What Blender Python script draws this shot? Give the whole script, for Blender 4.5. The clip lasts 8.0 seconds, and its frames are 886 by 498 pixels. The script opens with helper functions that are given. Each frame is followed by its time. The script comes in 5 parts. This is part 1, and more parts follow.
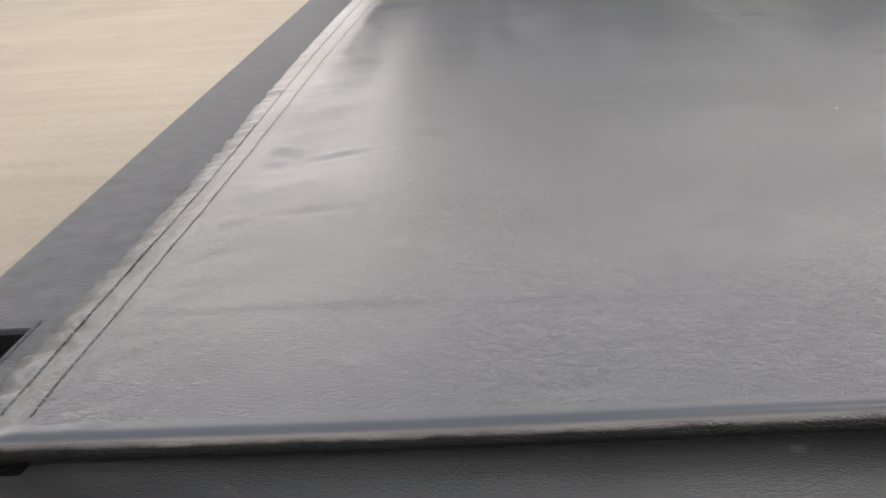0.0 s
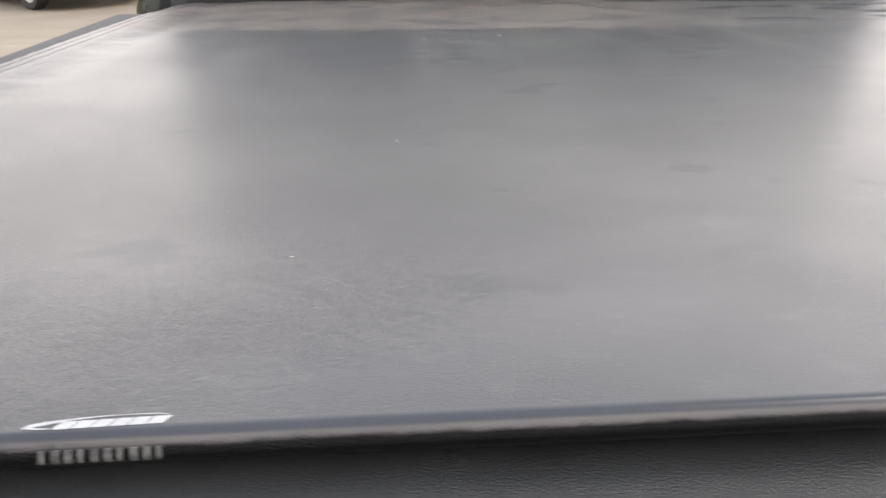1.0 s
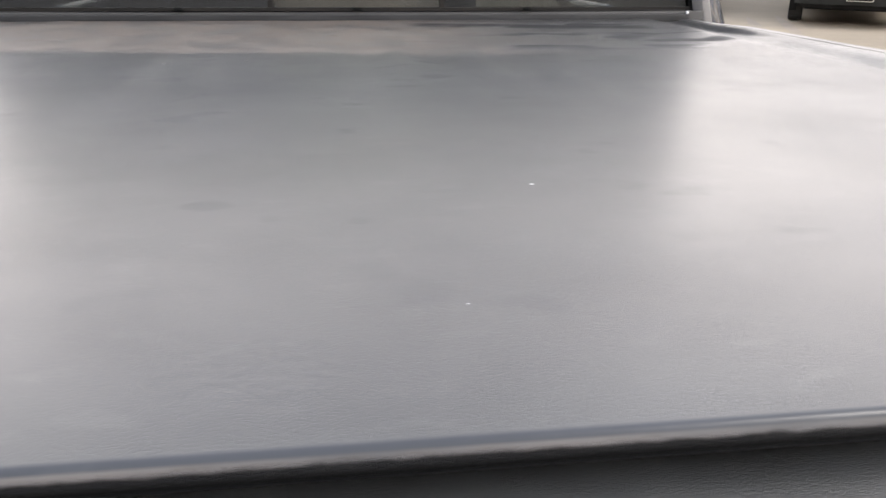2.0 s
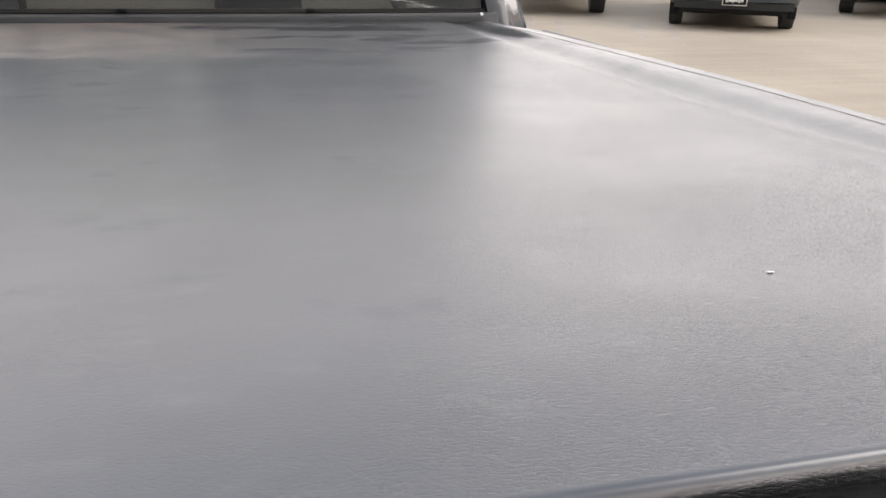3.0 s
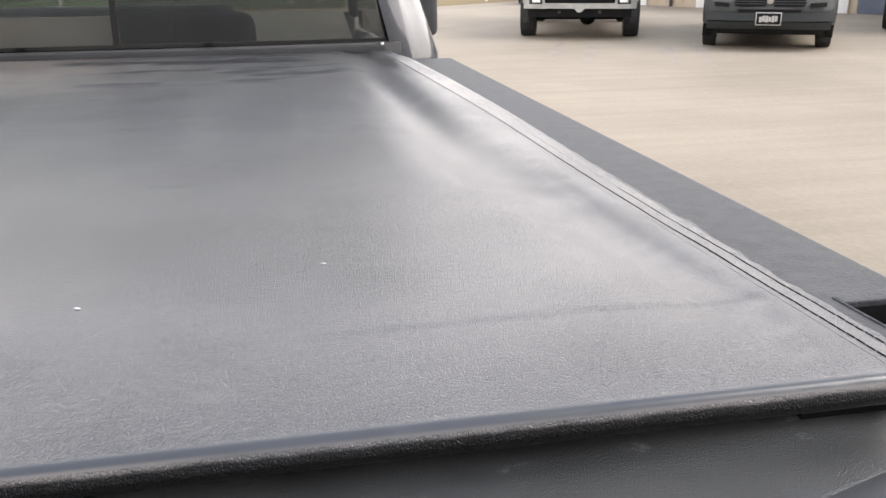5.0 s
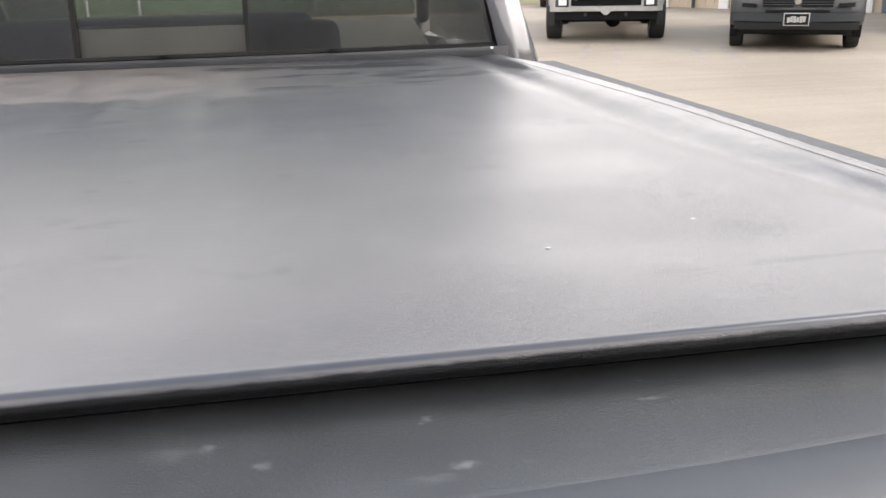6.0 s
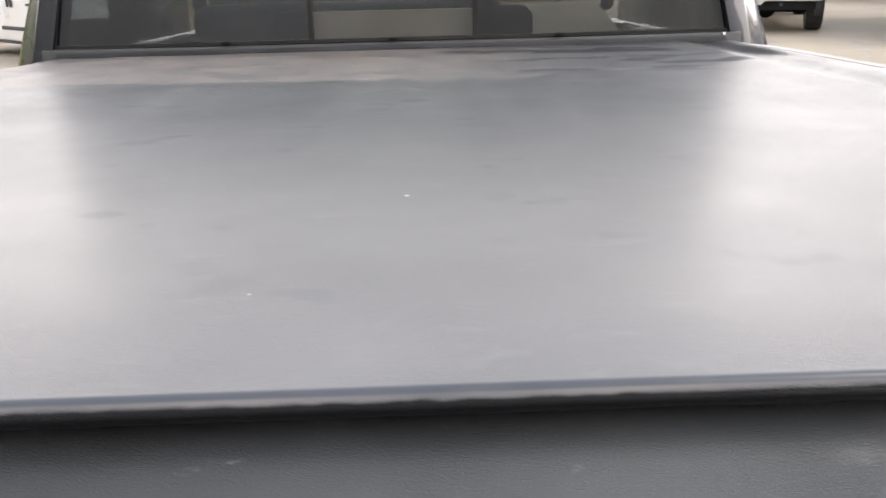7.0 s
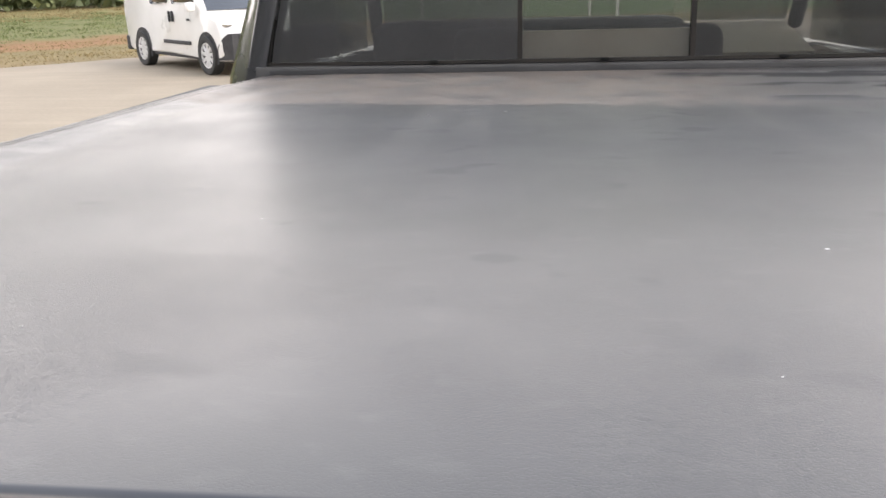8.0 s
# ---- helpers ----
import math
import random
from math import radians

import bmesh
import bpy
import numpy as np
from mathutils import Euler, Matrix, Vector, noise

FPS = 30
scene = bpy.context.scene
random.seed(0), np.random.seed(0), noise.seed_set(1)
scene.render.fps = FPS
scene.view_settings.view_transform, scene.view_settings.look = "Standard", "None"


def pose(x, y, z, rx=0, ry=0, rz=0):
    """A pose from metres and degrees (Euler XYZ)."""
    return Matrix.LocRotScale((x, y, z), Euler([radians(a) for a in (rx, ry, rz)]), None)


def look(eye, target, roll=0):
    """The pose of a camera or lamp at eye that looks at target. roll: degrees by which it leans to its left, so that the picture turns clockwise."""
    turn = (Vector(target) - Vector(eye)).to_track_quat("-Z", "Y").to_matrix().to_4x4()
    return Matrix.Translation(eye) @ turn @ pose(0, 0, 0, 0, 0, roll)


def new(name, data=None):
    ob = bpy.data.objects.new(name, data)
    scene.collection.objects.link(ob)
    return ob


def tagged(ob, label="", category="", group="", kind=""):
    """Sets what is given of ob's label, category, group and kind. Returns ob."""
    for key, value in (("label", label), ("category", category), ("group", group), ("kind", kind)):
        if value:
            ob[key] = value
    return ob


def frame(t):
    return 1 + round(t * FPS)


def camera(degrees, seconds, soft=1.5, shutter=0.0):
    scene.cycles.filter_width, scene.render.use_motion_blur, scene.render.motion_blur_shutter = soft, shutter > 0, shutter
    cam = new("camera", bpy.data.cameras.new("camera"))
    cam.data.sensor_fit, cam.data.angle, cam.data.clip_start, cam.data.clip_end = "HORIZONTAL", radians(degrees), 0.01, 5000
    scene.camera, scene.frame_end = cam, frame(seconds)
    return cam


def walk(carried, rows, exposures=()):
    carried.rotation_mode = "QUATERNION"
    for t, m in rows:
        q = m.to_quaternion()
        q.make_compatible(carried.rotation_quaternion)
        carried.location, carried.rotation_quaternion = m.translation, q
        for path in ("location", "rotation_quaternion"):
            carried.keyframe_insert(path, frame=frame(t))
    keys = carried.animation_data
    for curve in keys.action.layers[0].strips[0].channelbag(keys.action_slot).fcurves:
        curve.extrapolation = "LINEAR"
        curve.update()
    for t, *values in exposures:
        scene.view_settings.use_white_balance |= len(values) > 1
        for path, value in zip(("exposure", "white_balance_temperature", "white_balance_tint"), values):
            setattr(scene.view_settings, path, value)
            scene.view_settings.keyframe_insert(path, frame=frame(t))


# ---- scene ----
cam = camera(54.99, 8.0, soft=1.5, shutter=0.15)
PATH = [
    (0, (-0.6060, -0.2485, 1.5874), (-0.7168, 1.5892, 0.8062), -3.85),
    (0.5, (-0.4950, -0.2370, 1.5695), (-0.4682, 1.6266, 0.8439), -2.17),
    (1, (-0.3507, -0.2377, 1.5653), (-0.2392, 1.6316, 0.8630), -0.84),
    (1.2, (-0.2988, -0.2426, 1.5616), (-0.1501, 1.6262, 0.8650), -0.02),
    (2.3, (0.0061, -0.2318, 1.5720), (0.3292, 1.6317, 0.9215), 0.47),
    (2.5, (0.0682, -0.2160, 1.5734), (0.4439, 1.6384, 0.9253), 0.74),
    (3, (0.2043, -0.1873, 1.5598), (0.6720, 1.6457, 0.9107), 0.79),
    (3.5, (0.3910, -0.1921, 1.5571), (0.8454, 1.6438, 0.9065), 0.61),
    (4, (0.5473, -0.1985, 1.5539), (0.9398, 1.6562, 0.9169), 0.57),
    (4.2, (0.5711, -0.2071, 1.5629), (0.9446, 1.6574, 0.9431), 0.14),
    (5.3, (0.5146, -0.2842, 1.5623), (0.8711, 1.5928, 0.9708), -1.20),
    (5.5, (0.4676, -0.3061, 1.5699), (0.8316, 1.5688, 0.9764), -1.26),
    (6, (0.3002, -0.3519, 1.5772), (0.6136, 1.5354, 0.9945), -1.59),
    (6.5, (0.1699, -0.3473, 1.5794), (0.3536, 1.5557, 0.9921), -1.86),
    (7, (0.0673, -0.2985, 1.5681), (0.1017, 1.6099, 0.9710), -1.51),
    (7.5, (-0.0455, -0.2532, 1.5767), (-0.1604, 1.6558, 0.9914), -1.44),
    (8, (-0.1246, -0.2436, 1.5789), (-0.3714, 1.6612, 1.0215), -1.48),
]
# The pickup stands nose-down; the path is laid out in its own level frame.
RAKE = pose(0, 0, 0, -1.947, 0, 0)
walk(cam, [(t, RAKE @ look(*row)) for t, *row in PATH], exposures=[(t, stops, warm, 12) for t, stops, warm in ((0, 1.03, 6750), (0.5, 1.10, 6650), (1, 1.02, 6600), (2.5, 1.2, 6550), (3.0, 1.07, 6550), (3.5, 1.08, 6550), (4, 1.12, 6500), (5.5, 1.26, 6450), (6.5, 1.35, 6500), (7.5, 1.39, 6550), (8, 1.23, 6600))])
# ---- world ----
# Hazy daylight: thin cloud, brightest and warmest low down, cooler and dimmer overhead, and a veiled sun.
SUN_WAY = Vector((0.72, -0.12, 0.68)).normalized()
world = bpy.data.worlds.new("hazy_sky")
scene.world = world
world.use_nodes = True
wn = world.node_tree.nodes
wl = world.node_tree.links
sky = wn.new("ShaderNodeTexSky")
sky.sky_type = "NISHITA"
sky.sun_disc = False
sky.sun_elevation = math.asin(SUN_WAY.z)
sky.sun_rotation = math.atan2(SUN_WAY.x, SUN_WAY.y)
sky.dust_density = 4.0
place = wn.new("ShaderNodeTexCoord")
cloud = wn.new("ShaderNodeTexNoise")
cloud.inputs["Scale"].default_value = 2.2
cloud.inputs["Detail"].default_value = 5
wl.new(place.outputs["Generated"], cloud.inputs["Vector"])
up = wn.new("ShaderNodeSeparateXYZ")
wl.new(place.outputs["Generated"], up.inputs[0])
haze = wn.new("ShaderNodeValToRGB")
haze.color_ramp.interpolation = "EASE"
haze_stops = ((0.0, (0.49, 0.46, 0.44)), (0.12, (0.62, 0.578, 0.547)), (0.25, (0.90, 0.838, 0.795)), (0.36, (0.93, 0.875, 0.835)), (0.46, (0.368, 0.389, 0.420)), (1.0, (0.298, 0.330, 0.400)))
while len(haze.color_ramp.elements) < len(haze_stops):
    haze.color_ramp.elements.new(0.5)
for e, (p, c) in zip(haze.color_ramp.elements, haze_stops):
    e.position, e.color = p, (*c, 1)
wl.new(up.outputs["Z"], haze.inputs["Fac"])
billow = wn.new("ShaderNodeMapRange")
billow.inputs["From Min"].default_value = 0.3
billow.inputs["From Max"].default_value = 0.7
billow.inputs["To Min"].default_value = 18.5
billow.inputs["To Max"].default_value = 22.5
wl.new(cloud.outputs["Fac"], billow.inputs["Value"])
tint = wn.new("ShaderNodeVectorMath")
tint.operation = "SCALE"
wl.new(haze.outputs["Color"], tint.inputs[0])
wl.new(billow.outputs["Result"], tint.inputs["Scale"])
veil = wn.new("ShaderNodeMix")
veil.data_type = "RGBA"
veil.inputs[0].default_value = 0.85
wl.new(sky.outputs["Color"], veil.inputs[6])
wl.new(tint.outputs["Vector"], veil.inputs[7])
wl.new(veil.outputs[2], wn["Background"].inputs["Color"])
wn["Background"].inputs["Strength"].default_value = 0.12

sun_data = bpy.data.lights.new("sun", "SUN")
sun_data.energy = 1.0
sun_data.angle = radians(30)
sun_data.color = (1.0, 0.95, 0.88)
sun = new("sun", sun_data)
sun.matrix_world = look(SUN_WAY * 30, (0, 0, 0))


# ---- materials ----
def material(name, dark, light, rough=0.5, metal=0.0, scale=8.0, bump=0.0, fine=200.0, stretch=(1, 1, 1), spec=0.5, coat=0.0, spread=0.08):
    """Two-scale procedural surface: broad tone variation, fine grain, grain relief."""
    m = bpy.data.materials.new(name)
    m.use_nodes = True
    n, l = m.node_tree.nodes, m.node_tree.links
    b = n["Principled BSDF"]
    co = n.new("ShaderNodeTexCoord")
    mp = n.new("ShaderNodeMapping")
    mp.inputs["Scale"].default_value = stretch
    l.new(co.outputs["Object"], mp.inputs["Vector"])
    broad = n.new("ShaderNodeTexNoise")
    broad.inputs["Scale"].default_value = scale
    broad.inputs["Detail"].default_value = 6
    grain = n.new("ShaderNodeTexNoise")
    grain.inputs["Scale"].default_value = fine
    grain.inputs["Detail"].default_value = 3
    l.new(mp.outputs["Vector"], broad.inputs["Vector"])
    l.new(mp.outputs["Vector"], grain.inputs["Vector"])
    add = n.new("ShaderNodeMath")
    add.operation = "MULTIPLY_ADD"
    add.inputs[1].default_value = 0.4
    l.new(grain.outputs["Fac"], add.inputs[0])
    l.new(broad.outputs["Fac"], add.inputs[2])
    ramp = n.new("ShaderNodeValToRGB")
    ramp.color_ramp.elements[0].position = 0.5
    ramp.color_ramp.elements[0].color = (*dark, 1)
    ramp.color_ramp.elements[1].position = 0.9
    ramp.color_ramp.elements[1].color = (*light, 1)
    l.new(add.outputs[0], ramp.inputs["Fac"])
    l.new(ramp.outputs["Color"], b.inputs["Base Color"])
    ro = n.new("ShaderNodeMapRange")
    ro.inputs["To Min"].default_value = max(0.02, rough - spread)
    ro.inputs["To Max"].default_value = min(1, rough + spread)
    l.new(broad.outputs["Fac"], ro.inputs["Value"])
    l.new(ro.outputs["Result"], b.inputs["Roughness"])
    b.inputs["Metallic"].default_value = metal
    b.inputs["Specular IOR Level"].default_value = spec
    b.inputs["Coat Weight"].default_value = coat
    b.inputs["Coat Roughness"].default_value = 0.05
    if bump:
        bp = n.new("ShaderNodeBump")
        bp.inputs["Strength"].default_value = bump
        bp.inputs["Distance"].default_value = 0.3 / fine
        l.new(grain.outputs["Fac"], bp.inputs["Height"])
        l.new(bp.outputs["Normal"], b.inputs["Normal"])
    return m


def nodes_of(m):
    return m.node_tree.nodes, m.node_tree.links, m.node_tree.nodes["Principled BSDF"]


def glass(name, tint, rough=0.01, gloss=0.09):
    m = bpy.data.materials.new(name)
    m.use_nodes = True
    n, l = m.node_tree.nodes, m.node_tree.links
    n.remove(n["Principled BSDF"])
    t = n.new("ShaderNodeBsdfTransparent")
    t.inputs["Color"].default_value = (*tint, 1)
    g = n.new("ShaderNodeBsdfGlossy")
    g.inputs["Roughness"].default_value = rough
    facing = n.new("ShaderNodeLayerWeight")
    facing.inputs["Blend"].default_value = 0.5
    steep = n.new("ShaderNodeMath")
    steep.operation = "POWER"
    steep.inputs[1].default_value = 5.0
    l.new(facing.outputs["Facing"], steep.inputs[0])
    f = n.new("ShaderNodeMath")
    f.operation = "MULTIPLY_ADD"
    f.inputs[1].default_value = 1 - gloss
    f.inputs[2].default_value = gloss
    l.new(steep.outputs[0], f.inputs[0])
    mx = n.new("ShaderNodeMixShader")
    l.new(f.outputs[0], mx.inputs[0])
    l.new(t.outputs[0], mx.inputs[1])
    l.new(g.outputs[0], mx.inputs[2])
    l.new(mx.outputs[0], n["Material Output"].inputs["Surface"])
    return m


def vinyl_material():
    """Black weathered vinyl: leather grain, fine cross wrinkles, chalky wear, road dust at the cab end, dark grime,
    painted shade under the tail roll.
    """
    m = bpy.data.materials.new("grained_vinyl")
    m.use_nodes = True
    n, l, b = nodes_of(m)
    co = n.new("ShaderNodeTexCoord")

    def mapped(sx, sy, sz=1):
        mp = n.new("ShaderNodeMapping")
        mp.inputs["Scale"].default_value = (sx, sy, sz)
        l.new(co.outputs["Object"], mp.inputs["Vector"])
        return mp.outputs["Vector"]

    def noise_at(vec, scale, detail=4, rough=0.5):
        t = n.new("ShaderNodeTexNoise")
        t.inputs["Scale"].default_value = scale
        t.inputs["Detail"].default_value = detail
        t.inputs["Roughness"].default_value = rough
        l.new(vec, t.inputs["Vector"])
        return t.outputs["Fac"]

    def rng(value, a, z, lo=0.0, hi=1.0, smooth=True):
        r = n.new("ShaderNodeMapRange")
        r.interpolation_type = "SMOOTHSTEP" if smooth else "LINEAR"
        for key, v in (("From Min", a), ("From Max", z), ("To Min", lo), ("To Max", hi)):
            r.inputs[key].default_value = v
        l.new(value, r.inputs["Value"])
        return r.outputs["Result"]

    def math2(op, p, q):
        t = n.new("ShaderNodeMath")
        t.operation = op
        for i, v in enumerate((p, q)):
            if isinstance(v, (int, float)):
                t.inputs[i].default_value = v
            else:
                l.new(v, t.inputs[i])
        return t.outputs[0]

    def mix(fac, c1, c2):
        t = n.new("ShaderNodeMix")
        t.data_type = "RGBA"
        l.new(fac, t.inputs[0])
        for i, c in ((6, c1), (7, c2)):
            if isinstance(c, tuple):
                t.inputs[i].default_value = (*c, 1)
            else:
                l.new(c, t.inputs[i])
        return t.outputs[2]

    plain = mapped(1, 1)
    xyz = n.new("ShaderNodeSeparateXYZ")
    l.new(co.outputs["Object"], xyz.inputs[0])
    px, py = xyz.outputs["X"], xyz.outputs["Y"]
    # leather grain: pebbles a little wider than deep
    cells = n.new("ShaderNodeTexVoronoi")
    cells.feature = "DISTANCE_TO_EDGE"
    cells.inputs["Scale"].default_value = 680
    bent = n.new("ShaderNodeVectorMath")
    warp = n.new("ShaderNodeTexNoise")
    warp.inputs["Scale"].default_value = 160
    l.new(plain, warp.inputs["Vector"])
    bent.operation = "MULTIPLY_ADD"
    bent.inputs[1].default_value = (0.004, 0.004, 0)
    l.new(warp.outputs["Color"], bent.inputs[0])
    l.new(mapped(1.15, 0.62), bent.inputs[2])
    l.new(bent.outputs[0], cells.inputs["Vector"])
    pebble = rng(cells.outputs["Distance"], 0.0, 0.16)
    wrinkles = noise_at(mapped(0.8, 0.8), 420, 4, 0.7)
    ripple = noise_at(mapped(0.35, 1.0), 45, 3)
    patch = noise_at(mapped(1.0, 1.4), 4.0, 4)
    top_only = math2("MAXIMUM", rng(py, -0.001, 0.004, 0.10, 1.0), math2("MULTIPLY", rng(xyz.outputs["Z"], 1.4156, 1.4176, 2.6, 0.0), rng(py, 0.002, 0.010, 1, 0)))
    outward = rng(math2("ABSOLUTE", px, 0.0), 0.2, 0.6, 0.3, 1.5)
    grain_amount = math2("MULTIPLY", math2("MULTIPLY", rng(patch, 0.38, 0.66, 0.3, 1.0), outward), top_only)
    h1 = math2("MULTIPLY", pebble, 0.5)
    h2 = math2("MULTIPLY", wrinkles, 0.07)
    h3 = math2("MULTIPLY", math2("SUBTRACT", math2("ADD", h1, h2), 0.5), grain_amount)
    height = math2("ADD", h3, math2("MULTIPLY", ripple, 0.06))
    bp = n.new("ShaderNodeBump")
    bp.inputs["Strength"].default_value = 0.5
    bp.inputs["Distance"].default_value = 0.0008
    l.new(height, bp.inputs["Height"])
    l.new(bp.outputs["Normal"], b.inputs["Normal"])
    # colour: chalky charcoal with blue-grey bloom
    tone = mix(rng(noise_at(plain, 7, 6, 0.6), 0.3, 0.7), (0.0175, 0.0185, 0.021), (0.029, 0.030, 0.033))
    tone = mix(rng(noise_at(mapped(0.5, 1), 60, 3), 0.55, 0.75, 0, 0.25), tone, (0.075, 0.074, 0.073))
    smudge = rng(noise_at(mapped(1, 1.3), 13, 2), 0.64, 0.74, 0, 0.7)
    tone = mix(smudge, tone, (0.025, 0.026, 0.028))
    # pale streaks drawn down from the front bow
    drawn = math2("MULTIPLY", rng(noise_at(mapped(8, 0.8), 1.7, 3), 0.48, 0.68), math2("MULTIPLY", rng(py, 0.38, 0.85), rng(py, 1.14, 1.06, 0, 1)))
    tone = mix(math2("MULTIPLY", drawn, 0.26), tone, (0.115, 0.112, 0.108))
    # the rolled end is paler along its edge; its shaded underside is painted black
    # warm pale band of uneven strength along the bend
    pale_edge = math2("MULTIPLY", math2("MULTIPLY", rng(xyz.outputs["Z"], 1.4187, 1.4174, 0, 1), rng(py, 0.0, 0.004, 1, 0)), rng(noise_at(mapped(0.25, 1), 40, 4), 0.3, 0.65, 0.25, 1.0))
    tone = mix(math2("MULTIPLY", pale_edge, 0.8), tone, (0.125, 0.110, 0.100))
    # shade under the roll, put into the colour: near black below the edge
    clear_of_shade = math2("MAXIMUM", rng(math2("ADD", xyz.outputs["Z"], math2("MULTIPLY", noise_at(mapped(0.6, 1), 160, 3), 0.0016)), 1.4156, 1.4178), rng(py, 0.004, 0.014))
    tone = mix(clear_of_shade, (0.006, 0.006, 0.0062), tone)
    # dust swept up against the cab
    wob = math2("ADD", math2("ADD", py, math2("MULTIPLY", px, 0.12)), math2("MULTIPLY", noise_at(mapped(3, 1), 3.0, 5), 0.07))
    side = rng(math2("ADD", px, math2("MULTIPLY", noise_at(plain, 6, 3), 0.3)), 0.15, 0.55, 1, 0.12)
    dust = math2("MULTIPLY", rng(wob, 1.095, 1.165), side)
    dust = math2("MULTIPLY", dust, rng(noise_at(mapped(1, 0.6), 14, 5, 0.65), 0.3, 0.62, 0.3, 1.0))
    tone = mix(math2("MULTIPLY", dust, 0.75), tone, (0.150, 0.122, 0.100))
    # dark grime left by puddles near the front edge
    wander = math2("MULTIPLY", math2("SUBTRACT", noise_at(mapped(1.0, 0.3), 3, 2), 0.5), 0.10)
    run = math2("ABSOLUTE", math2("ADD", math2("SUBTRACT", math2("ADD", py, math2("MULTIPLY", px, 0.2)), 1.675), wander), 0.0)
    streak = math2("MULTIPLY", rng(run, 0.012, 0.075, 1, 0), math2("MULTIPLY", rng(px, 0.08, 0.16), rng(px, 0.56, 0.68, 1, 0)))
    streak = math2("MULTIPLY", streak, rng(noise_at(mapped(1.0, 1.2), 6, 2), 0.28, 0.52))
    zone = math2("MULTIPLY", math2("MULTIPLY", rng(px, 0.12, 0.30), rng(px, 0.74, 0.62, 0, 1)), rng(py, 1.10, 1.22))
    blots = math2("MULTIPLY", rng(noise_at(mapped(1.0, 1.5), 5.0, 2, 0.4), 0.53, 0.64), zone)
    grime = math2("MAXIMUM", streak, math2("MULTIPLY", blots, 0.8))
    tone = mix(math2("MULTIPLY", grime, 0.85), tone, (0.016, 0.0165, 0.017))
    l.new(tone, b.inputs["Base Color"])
    rough = rng(noise_at(plain, 9, 5), 0.3, 0.7, 0.305, 0.335)
    rough = math2("ADD", rough, math2("MULTIPLY", dust, 0.12))
    rough = math2("ADD", rough, math2("MULTIPLY", smudge, 0.08))
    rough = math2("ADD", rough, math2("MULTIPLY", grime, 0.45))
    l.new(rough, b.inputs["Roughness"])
    # the grime and the painted underside are duller than the bare sheet
    l.new(math2("SUBTRACT", rng(clear_of_shade, 0, 1, 0.12, 0.75), math2("MULTIPLY", grime, 0.55)), b.inputs["Specular IOR Level"])
    return m


def concrete_material():
    """Pale warm concrete paving, broom-tined across, with tyre tracks and blotches."""
    m = material("broomed_concrete", (0.223, 0.186, 0.139), (0.288, 0.243, 0.184), rough=0.85, scale=0.35, fine=18, bump=0.15, spec=0.3)
    n, l, b = nodes_of(m)
    co = n.new("ShaderNodeTexCoord")
    mp = n.new("ShaderNodeMapping")
    mp.inputs["Rotation"].default_value = (0, 0, radians(8))
    mp.inputs["Scale"].default_value = (0.25, 5.0, 1)
    l.new(co.outputs["Object"], mp.inputs["Vector"])
    t = n.new("ShaderNodeTexNoise")
    t.inputs["Scale"].default_value = 1.0
    t.inputs["Detail"].default_value = 5
    l.new(mp.outputs["Vector"], t.inputs["Vector"])
    r = n.new("ShaderNodeMapRange")
    r.inputs["From Min"].default_value = 0.3
    r.inputs["From Max"].default_value = 0.7
    r.inputs["To Min"].default_value = 0.93
    r.inputs["To Max"].default_value = 1.05
    blot = n.new("ShaderNodeTexNoise")
    blot.inputs["Scale"].default_value = 0.7
    blot.inputs["Detail"].default_value = 7
    blot.inputs["Roughness"].default_value = 0.62
    l.new(co.outputs["Object"], blot.inputs["Vector"])
    both = n.new("ShaderNodeMath")
    both.operation = "MULTIPLY_ADD"
    both.inputs[1].default_value = 0.6
    both.inputs[2].default_value = -0.3
    l.new(blot.outputs["Fac"], both.inputs[0])
    total = n.new("ShaderNodeMath")
    total.operation = "ADD"
    l.new(t.outputs["Fac"], total.inputs[0])
    l.new(both.outputs[0], total.inputs[1])
    l.new(total.outputs[0], r.inputs["Value"])
    old = b.inputs["Base Color"].links[0].from_socket
    mul = n.new("ShaderNodeMix")
    mul.data_type = "RGBA"
    mul.blend_type = "MULTIPLY"
    mul.inputs[0].default_value = 1.0
    l.new(old, mul.inputs[6])
    l.new(r.outputs["Result"], mul.inputs[7])
    l.new(mul.outputs[2], b.inputs["Base Color"])
    return m


